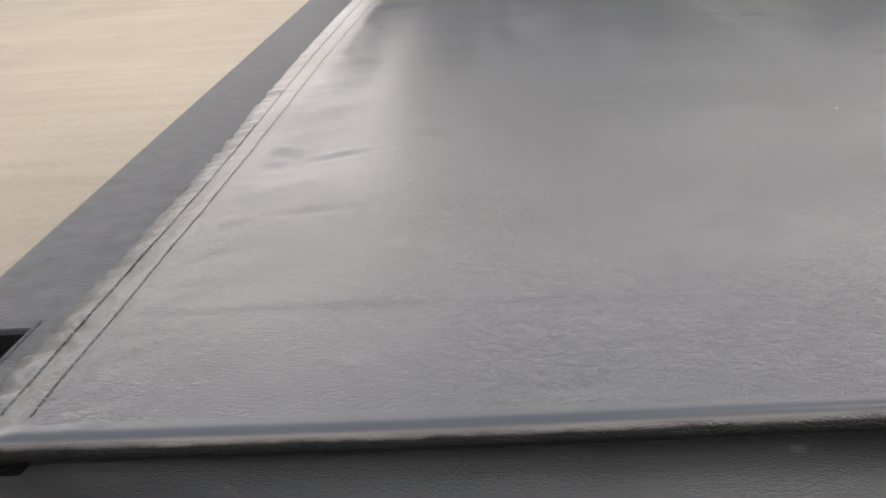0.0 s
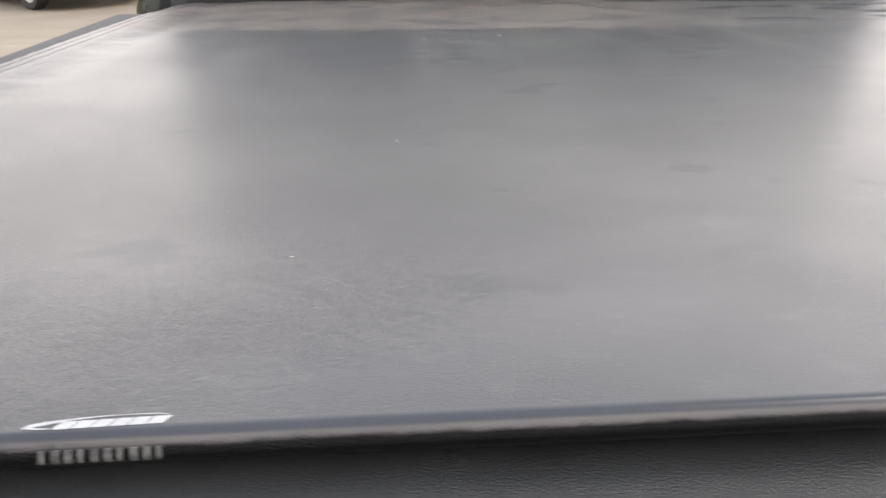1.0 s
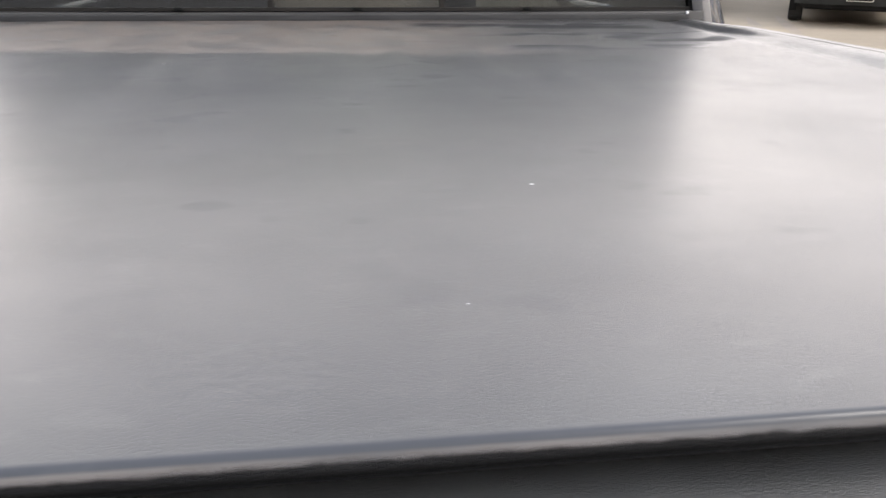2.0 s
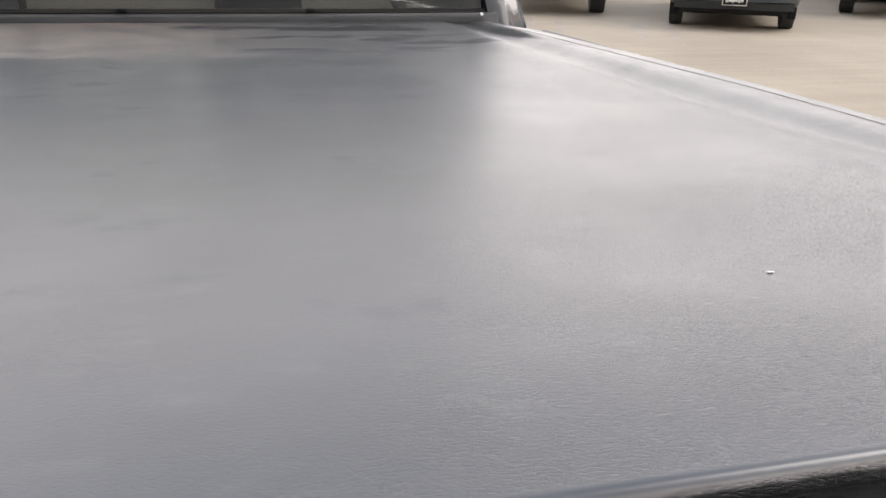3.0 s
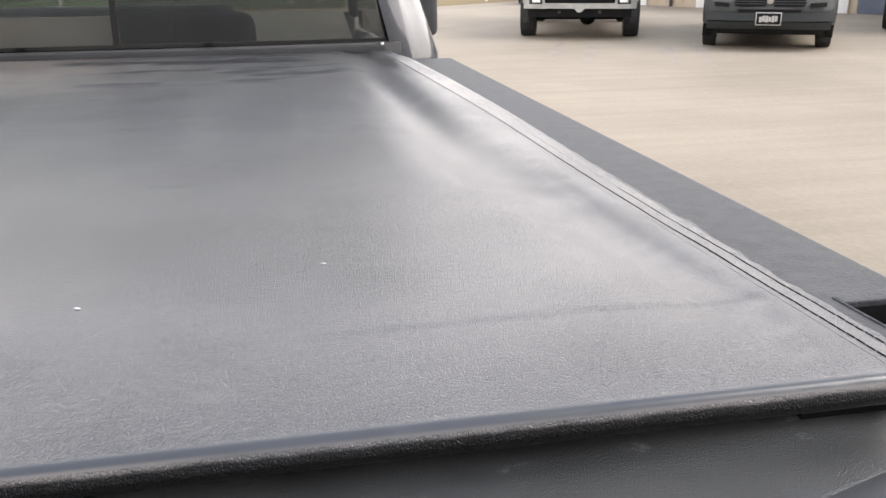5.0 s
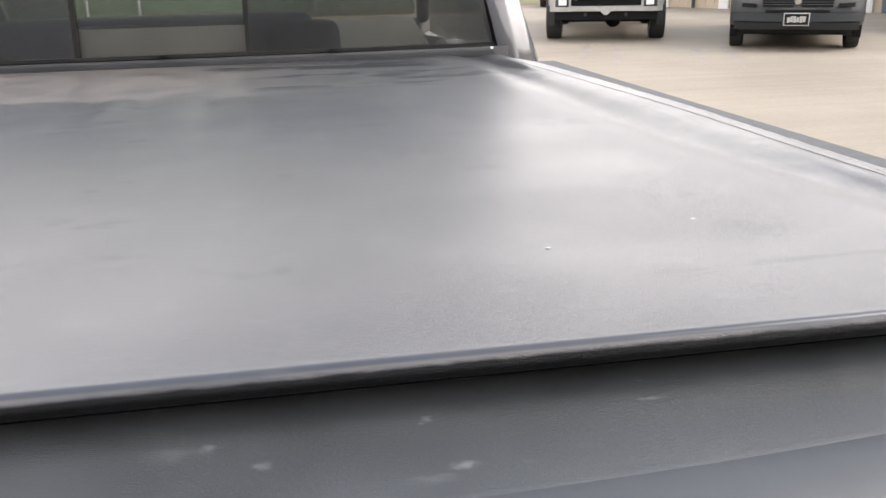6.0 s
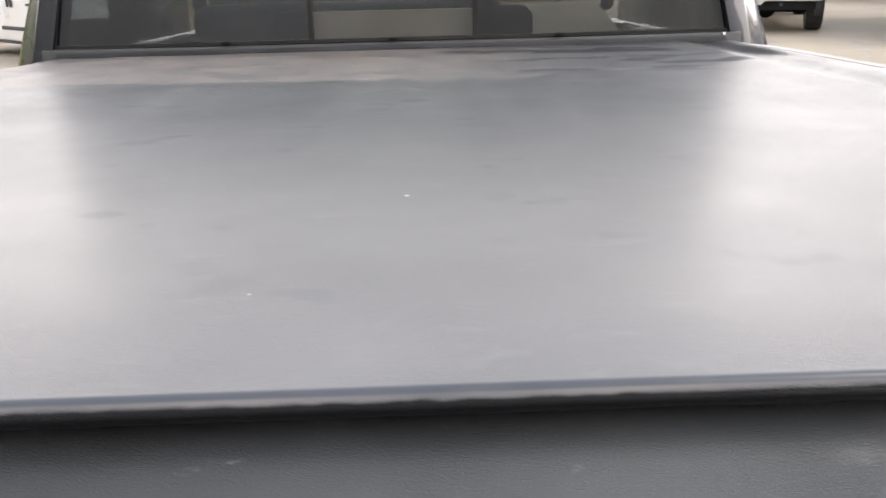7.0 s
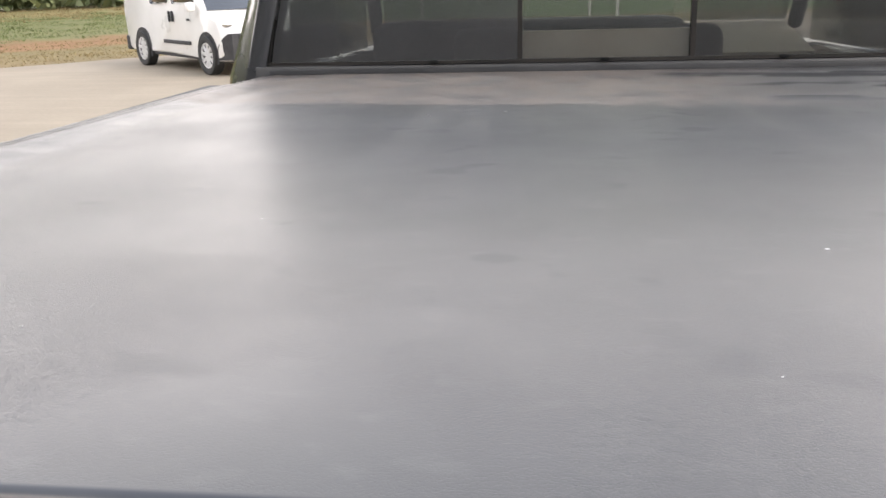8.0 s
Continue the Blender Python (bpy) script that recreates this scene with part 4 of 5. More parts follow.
pickup_front(truck)

# ---- ground ----
def verge_material():
    """Ground off the lot: dry turf by the kerb, a band of bare reddish soil, then greener weeds and lawn."""
    m = material("verge_turf", (0.09, 0.085, 0.035), (0.22, 0.165, 0.085), rough=0.95, scale=0.9, fine=9, bump=0.5, spec=0.2)
    n, l, b = nodes_of(m)
    co = n.new("ShaderNodeTexCoord")
    away = n.new("ShaderNodeVectorMath")
    away.operation = "DOT_PRODUCT"
    away.inputs[1].default_value = (-0.67, 0.74, 0)
    l.new(co.outputs["Object"], away.inputs[0])
    wob = n.new("ShaderNodeTexNoise")
    wob.inputs["Scale"].default_value = 0.45
    wob.inputs["Detail"].default_value = 5
    l.new(co.outputs["Object"], wob.inputs["Vector"])
    dist = n.new("ShaderNodeMath")
    dist.operation = "MULTIPLY_ADD"
    dist.inputs[1].default_value = 7.0
    l.new(wob.outputs["Fac"], dist.inputs[0])
    l.new(away.outputs["Value"], dist.inputs[2])
    ramp = n.new("ShaderNodeValToRGB")
    ramp.color_ramp.interpolation = "EASE"
    stops = ((0.0, (0.185, 0.135, 0.066)), (0.09, (0.145, 0.118, 0.052)), (0.125, (0.215, 0.100, 0.050)), (0.16, (0.185, 0.100, 0.046)), (0.20, (0.10, 0.112, 0.04)), (0.48, (0.10, 0.115, 0.04)), (0.62, (0.165, 0.15, 0.062)), (0.90, (0.16, 0.15, 0.062)), (0.97, (0.07, 0.10, 0.03)))
    while len(ramp.color_ramp.elements) < len(stops):
        ramp.color_ramp.elements.new(0.5)
    for e, (p, c) in zip(ramp.color_ramp.elements, stops):
        e.position, e.color = p, (*c, 1)
    sc = n.new("ShaderNodeMapRange")
    sc.inputs["From Min"].default_value = 22.4
    sc.inputs["From Max"].default_value = 72.4
    l.new(dist.outputs[0], sc.inputs["Value"])
    l.new(sc.outputs["Result"], ramp.inputs["Fac"])
    old = b.inputs["Base Color"].links[0].from_socket
    mx = n.new("ShaderNodeMix")
    mx.data_type = "RGBA"
    mx.inputs[0].default_value = 0.72
    l.new(old, mx.inputs[6])
    l.new(ramp.outputs["Color"], mx.inputs[7])
    l.new(mx.outputs[2], b.inputs["Base Color"])
    return m


GRASS = verge_material()
bm = bmesh.new()
bmesh.ops.create_grid(bm, x_segments=8, y_segments=8, size=1500)
ground = part("ground", bm, GRASS)
ground.location = (0, 0, -0.04)
tagged(ground, "dry grass and reddish soil round the lot", "ground", kind="structure")

def lot_slab():
    edge = [(-60, -21), (-30, 1.0), (-11.06, 15.7), (-10.06, 16.48), (-9.19, 17.35), (0, 23.5), (7.5, 28.6), (12, 31.6), (45, 45), (60, -35), (-60, -45)]
    bm = bmesh.new()
    top = [bm.verts.new((x, y, 0)) for x, y in edge]
    bot = [bm.verts.new((x, y, -0.2)) for x, y in edge]
    bm.faces.new(top)
    bm.faces.new(bot[::-1])
    for i in range(len(edge)):
        j = (i + 1) % len(edge)
        bm.faces.new((top[i], top[j], bot[j], bot[i]))
    ob = part("pavement", bm, CONCRETE)
    tagged(ob, "pale beige broomed concrete parking lot", "pavement", kind="structure")


lot_slab()


def tyre_mark(points, width):
    """A faint rubber streak on the concrete, tapering off at both ends."""
    bm = bmesh.new()
    a, b, c = (Vector(p) for p in points)
    path = [(1 - u) ** 2 * a + 2 * u * (1 - u) * b + u * u * c for u in [i / 16 for i in range(17)]]
    rows = []
    for i, p in enumerate(path):
        way = path[min(16, i + 1)] - path[max(0, i - 1)]
        side = Vector((-way.y, way.x)).normalized() * width / 2 * math.sin(math.pi * (i + 0.3) / 16.6)
        rows.append([bm.verts.new((*(p + side * k), 0.0012)) for k in (-1, 1)])
    for p, q in zip(rows, rows[1:]):
        bm.faces.new((p[0], p[1], q[1], q[0]))
    tagged(part("tyre_mark", bm, SKID), "faint grey tyre mark on the concrete", "tyre mark", "tyre marks", "structure")


SKID = material("rubbed_concrete", (0.196, 0.163, 0.128), (0.262, 0.220, 0.174), rough=0.8, scale=2.0, fine=18)
tyre_mark(((5.85, 15.6), (5.35, 14.2), (4.70, 12.6)), 0.20)
tyre_mark(((6.30, 15.2), (5.75, 13.7), (5.05, 12.0)), 0.20)
tyre_mark(((7.50, 14.7), (7.00, 13.3), (6.30, 11.6)), 0.20)
tyre_mark(((8.20, 15.0), (7.55, 13.3), (6.70, 11.2)), 0.20)

# ---- parked vehicles ----
# black plastic; on the underbodies it also deepens the shade beneath
PITCH = material("pitch_black_plastic_and_shade", (0.004, 0.004, 0.0042), (0.009, 0.009, 0.0095), rough=0.75, scale=6, spec=0.2)
VAN_GREY = material("slate_grey_van_paint", (0.014, 0.017, 0.017), (0.021, 0.025, 0.025), rough=0.45, scale=2, coat=0.3)
VAN_PLASTIC = material("slate_grey_bumper_plastic", (0.010, 0.012, 0.012), (0.016, 0.018, 0.018), rough=0.6, scale=5, spec=0.35)
WHITE_PAINT = material("white_van_paint", (0.62, 0.61, 0.585), (0.70, 0.69, 0.67), rough=0.3, scale=2, coat=0.7)
SILVER_PAINT = material("silver_pickup_paint", (0.42, 0.43, 0.44), (0.55, 0.56, 0.57), rough=0.3, metal=0.5, coat=0.8)
BLACK_PAINT = material("black_vehicle_paint", (0.015, 0.016, 0.018), (0.03, 0.03, 0.032), rough=0.25, coat=0.8)
RED_PAINT = material("red_vehicle_paint", (0.20, 0.015, 0.02), (0.30, 0.03, 0.03), rough=0.3, coat=0.8)
HUBCAP = material("silver_hubcap", (0.55, 0.55, 0.55), (0.68, 0.68, 0.67), rough=0.4, metal=0.3)
CAR_GLASS = material("dark_vehicle_glass", (0.012, 0.015, 0.017), (0.020, 0.024, 0.028), rough=0.06, spread=0.03, scale=2, spec=0.9, coat=0.6)


def plate(parent, at, w, h, tag="number_plate"):
    """A plate in a chrome frame, its writing as plain bars. at: middle of its face."""
    x, y, z = at
    p = new(tag)
    p.parent = parent
    part("plate_frame", box(x - w / 2, x + w / 2, y, y + 0.02, z - h / 2, z + h / 2, 0.008), PLATE_INK, p, "grey metal plate frame")
    part("plate_backing", box(x - w * 0.46, x + w * 0.46, y - 0.003, y + 0.002, z - h * 0.42, z + h * 0.42, 0.002), PITCH, p)
    bars = bmesh.new()
    for i in range(6):
        bx = x - w * 0.36 + i * w * 0.12
        box(bx, bx + w * 0.105, y - 0.007, y - 0.003, z - h * (0.20 if i % 2 else 0.26), z + h * (0.24 if i % 3 else 0.16), bm=bars)
    part("plate_bars", bars, PLATE_INK, p)


def cargo_van(m):
    """Tall slate-grey cargo van, nose towards -y of its frame, front axle at the origin."""
    v = thing("cargo_van", m, "slate grey high-roof cargo van parked nose out on the lot", "van")
    plan = nose_plan(-1.0, 0.6, 0.30)
    prof = dense([(-0.80, 0.38), (-0.90, 0.44), (-0.955, 0.55), (-0.955, 0.66), (-0.92, 0.80), (-0.89, 1.02), (-0.55, 1.16), (-0.20, 1.30), (0.60, 2.08), (0.95, 2.28), (4.55, 2.32), (4.62, 2.2), (4.62, 0.42), (4.4, 0.40)])
    part("body", extruded_body(prof, 1.02, round_by=0.11, plan=plan, tumble=lambda z: 1 - 0.07 * max(0, z - 1.1)), VAN_GREY, v)

    def face(x, z):
        return -0.965 + 0.16 * max(0, z - 0.66) + 0.30 * max(0, 0.48 - z) + plan(-0.98, x / 1.02)
    # bumper in two bands with a crease between them, a black dam below
    part("bumper", face_patch(-0.97, 0.97, 0.475, 0.60, lambda x, z: face(x, z) - 0.045 + 0.03 * (z > 0.55), 0.07, 20), VAN_PLASTIC, v, "slate grey plastic bumper")
    part("bumper_lower", face_patch(-0.94, 0.94, 0.355, 0.47, lambda x, z: face(x, z) - 0.03, 0.07, 20, -0.02), VAN_PLASTIC, v)
    part("air_dam", face_patch(-0.84, 0.84, 0.285, 0.352, lambda x, z: face(x, z) + 0.03, 0.06, 16), PITCH, v, "black air dam")
    for z0, z1, w in ((0.606, 0.650, 0.47), (0.700, 0.728, 0.52), (0.738, 0.766, 0.53), (0.776, 0.804, 0.53), (0.83, 0.90, 0.54)):
        for s in (-1, 1):
            part("grille_slot", face_patch(s * 0.06 if z0 > 0.65 else 0.0, s * w, z0, z1, lambda x, z: face(x, z) - 0.012, 0.05), PITCH, v, "black grille slot")
    for z0 in (0.731, 0.769):
        part("grille_bar", face_patch(-0.54, 0.54, z0, z0 + 0.005, lambda x, z: face(x, z) - 0.03, 0.03), VAN_GREY, v)
    badge = part("badge", lathe([(-0.02, 0.01), (-0.02, 0.05), (0.0, 0.055), (0.02, 0.04)], 18), CHROME, v, "round chrome badge")
    badge.matrix_local = pose(0, -0.99, 0.785, 0, 0, 90)
    for s in (-1, 1):
        part("fog_recess", face_patch(s * 0.62, s * 0.84, 0.650, 0.715, lambda x, z: face(x, z) - 0.012, 0.05, 6, 0.05), PITCH, v, "black fog lamp recess")
        part("head_lamp", face_patch(s * 0.62, s * 0.95, 0.94, 1.16, lambda x, z: face(x, z) + 0.02, 0.06, 8), CHROME, v)
        wheel(v, (s * 0.905, 0, 0.345), 0.345, 0.225, 5, side=s)
        wheel(v, (s * 0.905, 3.45, 0.345), 0.345, 0.225, 5, side=s)
        part("wheel_well", arch_disc(0, 0.345, 0.42, s * 1.0, s), PITCH, v)
        part("wheel_well", arch_disc(3.45, 0.345, 0.42, s * 1.0, s), PITCH, v)
        part("door_mirror", box(min(s * 1.03, s * 1.24), max(s * 1.03, s * 1.24), 0.1, 0.22, 1.30, 1.62, 0.04, 3), TRIM, v)
        part("side_window", box(min(s * 0.955, s * 0.985), max(s * 0.955, s * 0.985), 0.45, 1.25, 1.35, 1.88, 0.04), CAR_GLASS, v)
    part("windscreen", strip(lambda u: [(u * 0.90, -0.16 + 0.1 * u * u, 1.34), (u * 0.90, -0.20 + 0.1 * u * u, 1.36), (u * 0.84, 0.52 + 0.05 * u * u, 2.06), (u * 0.84, 0.56 + 0.05 * u * u, 2.04)], [-1 + 0.2 * i for i in range(11)]), CAR_GLASS, v)
    plate(v, (0.0, -1.058, 0.512), 0.385, 0.20)
    # near-black colour adds to the shade beneath the van
    part("underbody", box(-0.80, 0.80, -0.6, 4.4, 0.24, 0.37, 0.03), PITCH, v)
    return v


def parked_pickup(m, paint, label, bright):
    """Big pickup seen from its nose; bright: chrome bumper and grille surround."""
    v = thing("parked_pickup", m, label, "pickup")
    plan = nose_plan(-0.95, 0.4, 0.16)
    prof = dense([(-0.72, 0.62), (-0.86, 0.68), (-0.90, 0.85), (-0.88, 1.25), (-0.70, 1.36), (0.75, 1.42), (1.5, 2.0), (1.75, 2.04), (3.0, 2.02), (3.15, 1.50), (5.0, 1.48), (5.02, 0.62), (4.8, 0.55)])
    part("body", extruded_body(prof, 1.04, round_by=0.08, plan=plan, tumble=lambda z: 1 - 0.16 * max(0, z - 1.4)), paint, v)
    face = lambda x, z: -0.92 + plan(-0.92, x / 1.04)
    metal = BRIGHT if bright else TRIM
    part("bumper", face_patch(-0.64, 0.64, 0.556, 0.645, lambda x, z: face(x, z) - 0.06, 0.12), metal, v, "chrome bumper" if bright else "black bumper")
    for s in (-1, 1):
        part("bumper_end", face_patch(s * 0.62, s * 1.0, 0.55, 0.80, lambda x, z: face(x, z) - 0.055, 0.12, 8), metal, v)
    part("bumper_top", face_patch(-0.64, 0.64, 0.765, 0.83, lambda x, z: face(x, z) - 0.06, 0.12), metal, v)
    part("air_dam", face_patch(-0.92, 0.92, 0.40, 0.575, lambda x, z: face(x, z) + 0.03, 0.08), PITCH, v, "black plastic air dam")
    part("bumper_slot", face_patch(-0.62, 0.62, 0.648, 0.762, lambda x, z: face(x, z) - 0.02, 0.05), PITCH, v)
    part("grille_surround", face_patch(-0.60, 0.60, 0.85, 1.28, lambda x, z: face(x, z) - 0.02, 0.08), metal, v)
    for z0 in (0.90, 1.09):
        for s in (-1, 1):
            part("grille_opening", face_patch(s * 0.05, s * 0.52, z0, z0 + 0.14, lambda x, z: face(x, z) - 0.05, 0.05), TRIM, v)
    for s in (-1, 1):
        part("head_lamp", face_patch(s * 0.64, s * 0.98, 0.88, 1.18, lambda x, z: face(x, z) + 0.0, 0.08, 8), CHROME, v)
        part("fog_recess", face_patch(s * 0.66, s * 0.90, 0.63, 0.77, lambda x, z: face(x, z) - 0.105, 0.04, 6), TRIM, v)
        part("fog_lamp", face_patch(s * 0.70, s * 0.84, 0.66, 0.75, lambda x, z: face(x, z) - 0.120, 0.03, 6), WHITE_INK, v, "pale fog lamp lens")
        wheel(v, (s * 0.955, 0, 0.42), 0.42, 0.29, 6, side=s)
        wheel(v, (s * 0.955, 3.7, 0.42), 0.42, 0.29, 6, side=s)
        part("wheel_well", arch_disc(0, 0.45, 0.50, s * 1.03, s), TRIM, v)
        part("wheel_well", arch_disc(3.7, 0.45, 0.50, s * 1.03, s), TRIM, v)
        part("door_mirror", box(min(s * 1.06, s * 1.3), max(s * 1.06, s * 1.3), 0.85, 0.98, 1.36, 1.64, 0.04, 3), TRIM, v)
        part("side_window", box(min(s * 0.935, s * 0.97), max(s * 0.935, s * 0.97), 1.45, 2.9, 1.46, 1.86, 0.03), CAR_GLASS, v)
        part("tow_hook", rod((s * 0.36, -0.98, 0.49), (s * 0.36, -0.80, 0.49), 0.03, 8), TRIM, v)
    part("windscreen", strip(lambda u: [(u * 0.88, 0.76 + 0.08 * u * u, 1.44), (u * 0.88, 0.72 + 0.08 * u * u, 1.46), (u * 0.80, 1.42, 1.99), (u * 0.80, 1.46, 1.97)], [-1 + 0.2 * i for i in range(11)]), CAR_GLASS, v)
    tri = bmesh.new()
    vs = [[tri.verts.new((x, y, z)) for x, z in ((-0.15, 0.64), (0.15, 0.64), (0.13, 0.59), (0.03, 0.495), (-0.03, 0.495), (-0.13, 0.59))] for y in (-1.06, -1.03)]
    for i in range(6):
        j = (i + 1) % 6
        tri.faces.new((vs[0][i], vs[0][j], vs[1][j], vs[1][i]))
    tri.faces.new(vs[0][::-1])
    tri.faces.new(vs[1])
    part("dealer_plate", tri, PLATE_INK, v, "white wedge-shaped plate")
    part("front_axle", rod((-0.85, 0, 0.36), (0.85, 0, 0.36), 0.06), PITCH, v)
    diff = bmesh.new()
    bmesh.ops.create_uvsphere(diff, u_segments=14, v_segments=10, radius=0.16)
    merge(diff, box(-0.6, 0.6, 0.1, 4.6, 0.50, 0.58, 0.02), pose(0, 0, 0))
    bmesh.ops.translate(diff, verts=[w for w in diff.verts if w.co.length < 0.17], vec=(0.15, 0, 0.36))
    part("differential", diff, PITCH, v)
    return v


def small_van(m):
    """Short white work van; nose towards -y of its frame, front axle at the origin."""
    v = thing("compact_van", m, "white compact work van with black lower trim beside the grass", "van")
    WB = 2.73
    plan = nose_plan(-0.85, 0.5, 0.30)
    prof = dense([(-0.66, 0.24), (-0.80, 0.34), (-0.84, 0.55), (-0.80, 0.74), (-0.68, 0.90), (-0.10, 1.03), (0.58, 1.64), (0.95, 1.80), (3.35, 1.86), (3.50, 1.7), (3.55, 1.0), (3.50, 0.36), (3.3, 0.27)])
    part("body", extruded_body(prof, 0.90, round_by=0.07, plan=plan, tumble=lambda z: 1 - 0.12 * max(0, z - 1.05)), WHITE_PAINT, v)
    face = lambda x, z: -0.85 + plan(-0.84, x / 0.9)
    part("front_bumper", face_patch(-0.76, 0.76, 0.26, 0.70, lambda x, z: face(x, z) + 0.02, 0.10, 14), TRIM, v, "black plastic bumper")
    for s in (-1, 1):
        part("bumper_corner", strip(lambda q: [(s * q, -0.375, 0.26), (s * q, -0.375, 0.44), (s * q, -0.44, 0.52), (s * (q - 0.02), -0.56, 0.63), (s * (q - 0.06), -0.68, 0.70), (s * (q - 0.10), -0.74, 0.70), (s * (q - 0.10), -0.74, 0.28)], [0.80, 0.85, 0.895, 0.905]), TRIM, v, "black plastic bumper corner")
        part("rear_bumper_corner", box(min(s * 0.80, s * 0.907), max(s * 0.80, s * 0.907), 3.36, 3.57, 0.27, 0.56, 0.04, 3), TRIM, v)
        part("head_lamp", box(min(s * 0.66, s * 0.84), max(s * 0.66, s * 0.84), -0.60, -0.34, 0.78, 0.90, 0.05, 3), CHROME, v)
        wheel(v, (s * 0.845, 0, 0.325), 0.325, 0.20, 9, HUBCAP, side=s)
        wheel(v, (s * 0.845, WB, 0.325), 0.325, 0.20, 9, HUBCAP, side=s)
        for y in (0, WB):
            part("wheel_well", arch_disc(y, 0.335, 0.385, s * 0.892, s, 0.010), TRIM, v)
        part("side_moulding", box(min(s * 0.895, s * 0.915), max(s * 0.895, s * 0.915), 0.62, 1.75, 0.47, 0.535, 0.01), TRIM, v, "black rubbing strip")
        for y in (1.28, 1.42):
            part("door_handle", box(min(s * 0.885, s * 0.915), max(s * 0.885, s * 0.915), y - 0.032, y + 0.032, 0.85, 1.04, 0.015), TRIM, v)
        part("side_badge", box(min(s * 0.89, s * 0.905), max(s * 0.89, s * 0.905), 0.60, 0.72, 0.88, 0.92, 0.005), TRIM, v)
        for y0, y1 in ((0.42, 1.30), (1.50, 2.25)):
            part("side_window", box(min(s * 0.835, s * 0.875), max(s * 0.835, s * 0.875), y0, y1, 1.16, 1.58, 0.05, 2), CAR_GLASS, v, "dark side window")
        mirror = part("door_mirror", box(min(s * 0.92, s * 1.08), max(s * 0.92, s * 1.08), 0.24, 0.36, 1.04, 1.20, 0.045, 3), WHITE_PAINT, v, "white door mirror")
        part("mirror_glass", box(min(s * 0.94, s * 1.06), max(s * 0.94, s * 1.06), 0.358, 0.366, 1.06, 1.18, 0.003), CAR_GLASS, mirror)
        part("sill", box(min(s * 0.82, s * 0.885), max(s * 0.82, s * 0.885), 0.42, WB - 0.42, 0.24, 0.30, 0.02), TRIM, v)
        part("tail_lamp", box(min(s * 0.70, s * 0.80), max(s * 0.70, s * 0.80), 3.46, 3.57, 0.8, 1.3, 0.02), RED_LENS, v)
    part("windscreen", strip(lambda u: [(u * 0.82, -0.07 + 0.12 * u * u, 1.045), (u * 0.82, -0.11 + 0.12 * u * u, 1.065), (u * 0.72, 0.58 + 0.06 * u * u, 1.67), (u * 0.72, 0.62 + 0.06 * u * u, 1.65)], [-1 + 0.2 * i for i in range(11)]), CAR_GLASS, v)
    part("underbody", box(-0.7, 0.7, -0.4, 3.3, 0.2, 0.27, 0.02), TRIM, v)
    return v


cargo_van(pose(8.95, 13.74, 0, 0, 0, -30) @ Matrix.Scale(1.03, 4))
parked_pickup(pose(6.52, 16.52, 0, 0, 0, -20) @ Matrix.Scale(1.05, 4), SILVER_PAINT, "silver pickup with chrome bumper parked nose out", True)
parked_pickup(pose(13.95, 15.5, 0, 0, 0, -40), BLACK_PAINT, "black pickup parked nose out beside the van", False)
small_van(pose(-5.30, 14.67, 0, 0, 0, 47.7))


# ---- verge, shrubs, trees, buildings ----
WEED = material("green_weeds", (0.075, 0.10, 0.03), (0.15, 0.165, 0.06), rough=0.8, scale=0.8, fine=12)
SHRUB = material("dark_green_growth", (0.05, 0.075, 0.02), (0.11, 0.14, 0.04), rough=0.8, scale=0.8, fine=12)
STRAW = material("dry_straw", (0.17, 0.13, 0.058), (0.25, 0.19, 0.09), rough=0.9, scale=0.8, fine=12)
BARK = material("bark", (0.06, 0.045, 0.035), (0.13, 0.10, 0.08), rough=0.95, scale=6, fine=40, bump=0.6)
LEAF = material("leaves", (0.042, 0.050, 0.032), (0.080, 0.092, 0.055), rough=0.6, scale=1.2, fine=9)
FAR_LEAF = material("far_leaves", (0.075, 0.095, 0.035), (0.15, 0.165, 0.065), rough=0.7, scale=0.4, fine=6)
SIDING = material("tan_metal_siding", (0.36, 0.29, 0.21), (0.46, 0.38, 0.28), rough=0.6, scale=0.7, fine=30)
WHITE_TRIM = material("white_trim", (0.68, 0.67, 0.65), (0.78, 0.77, 0.75), rough=0.5, scale=2)
BLUE_GREY = material("blue_grey_door", (0.10, 0.12, 0.16), (0.15, 0.17, 0.21), rough=0.5, scale=2)
ROOFING = material("brown_metal_roof", (0.12, 0.09, 0.07), (0.18, 0.14, 0.11), rough=0.5, scale=1)


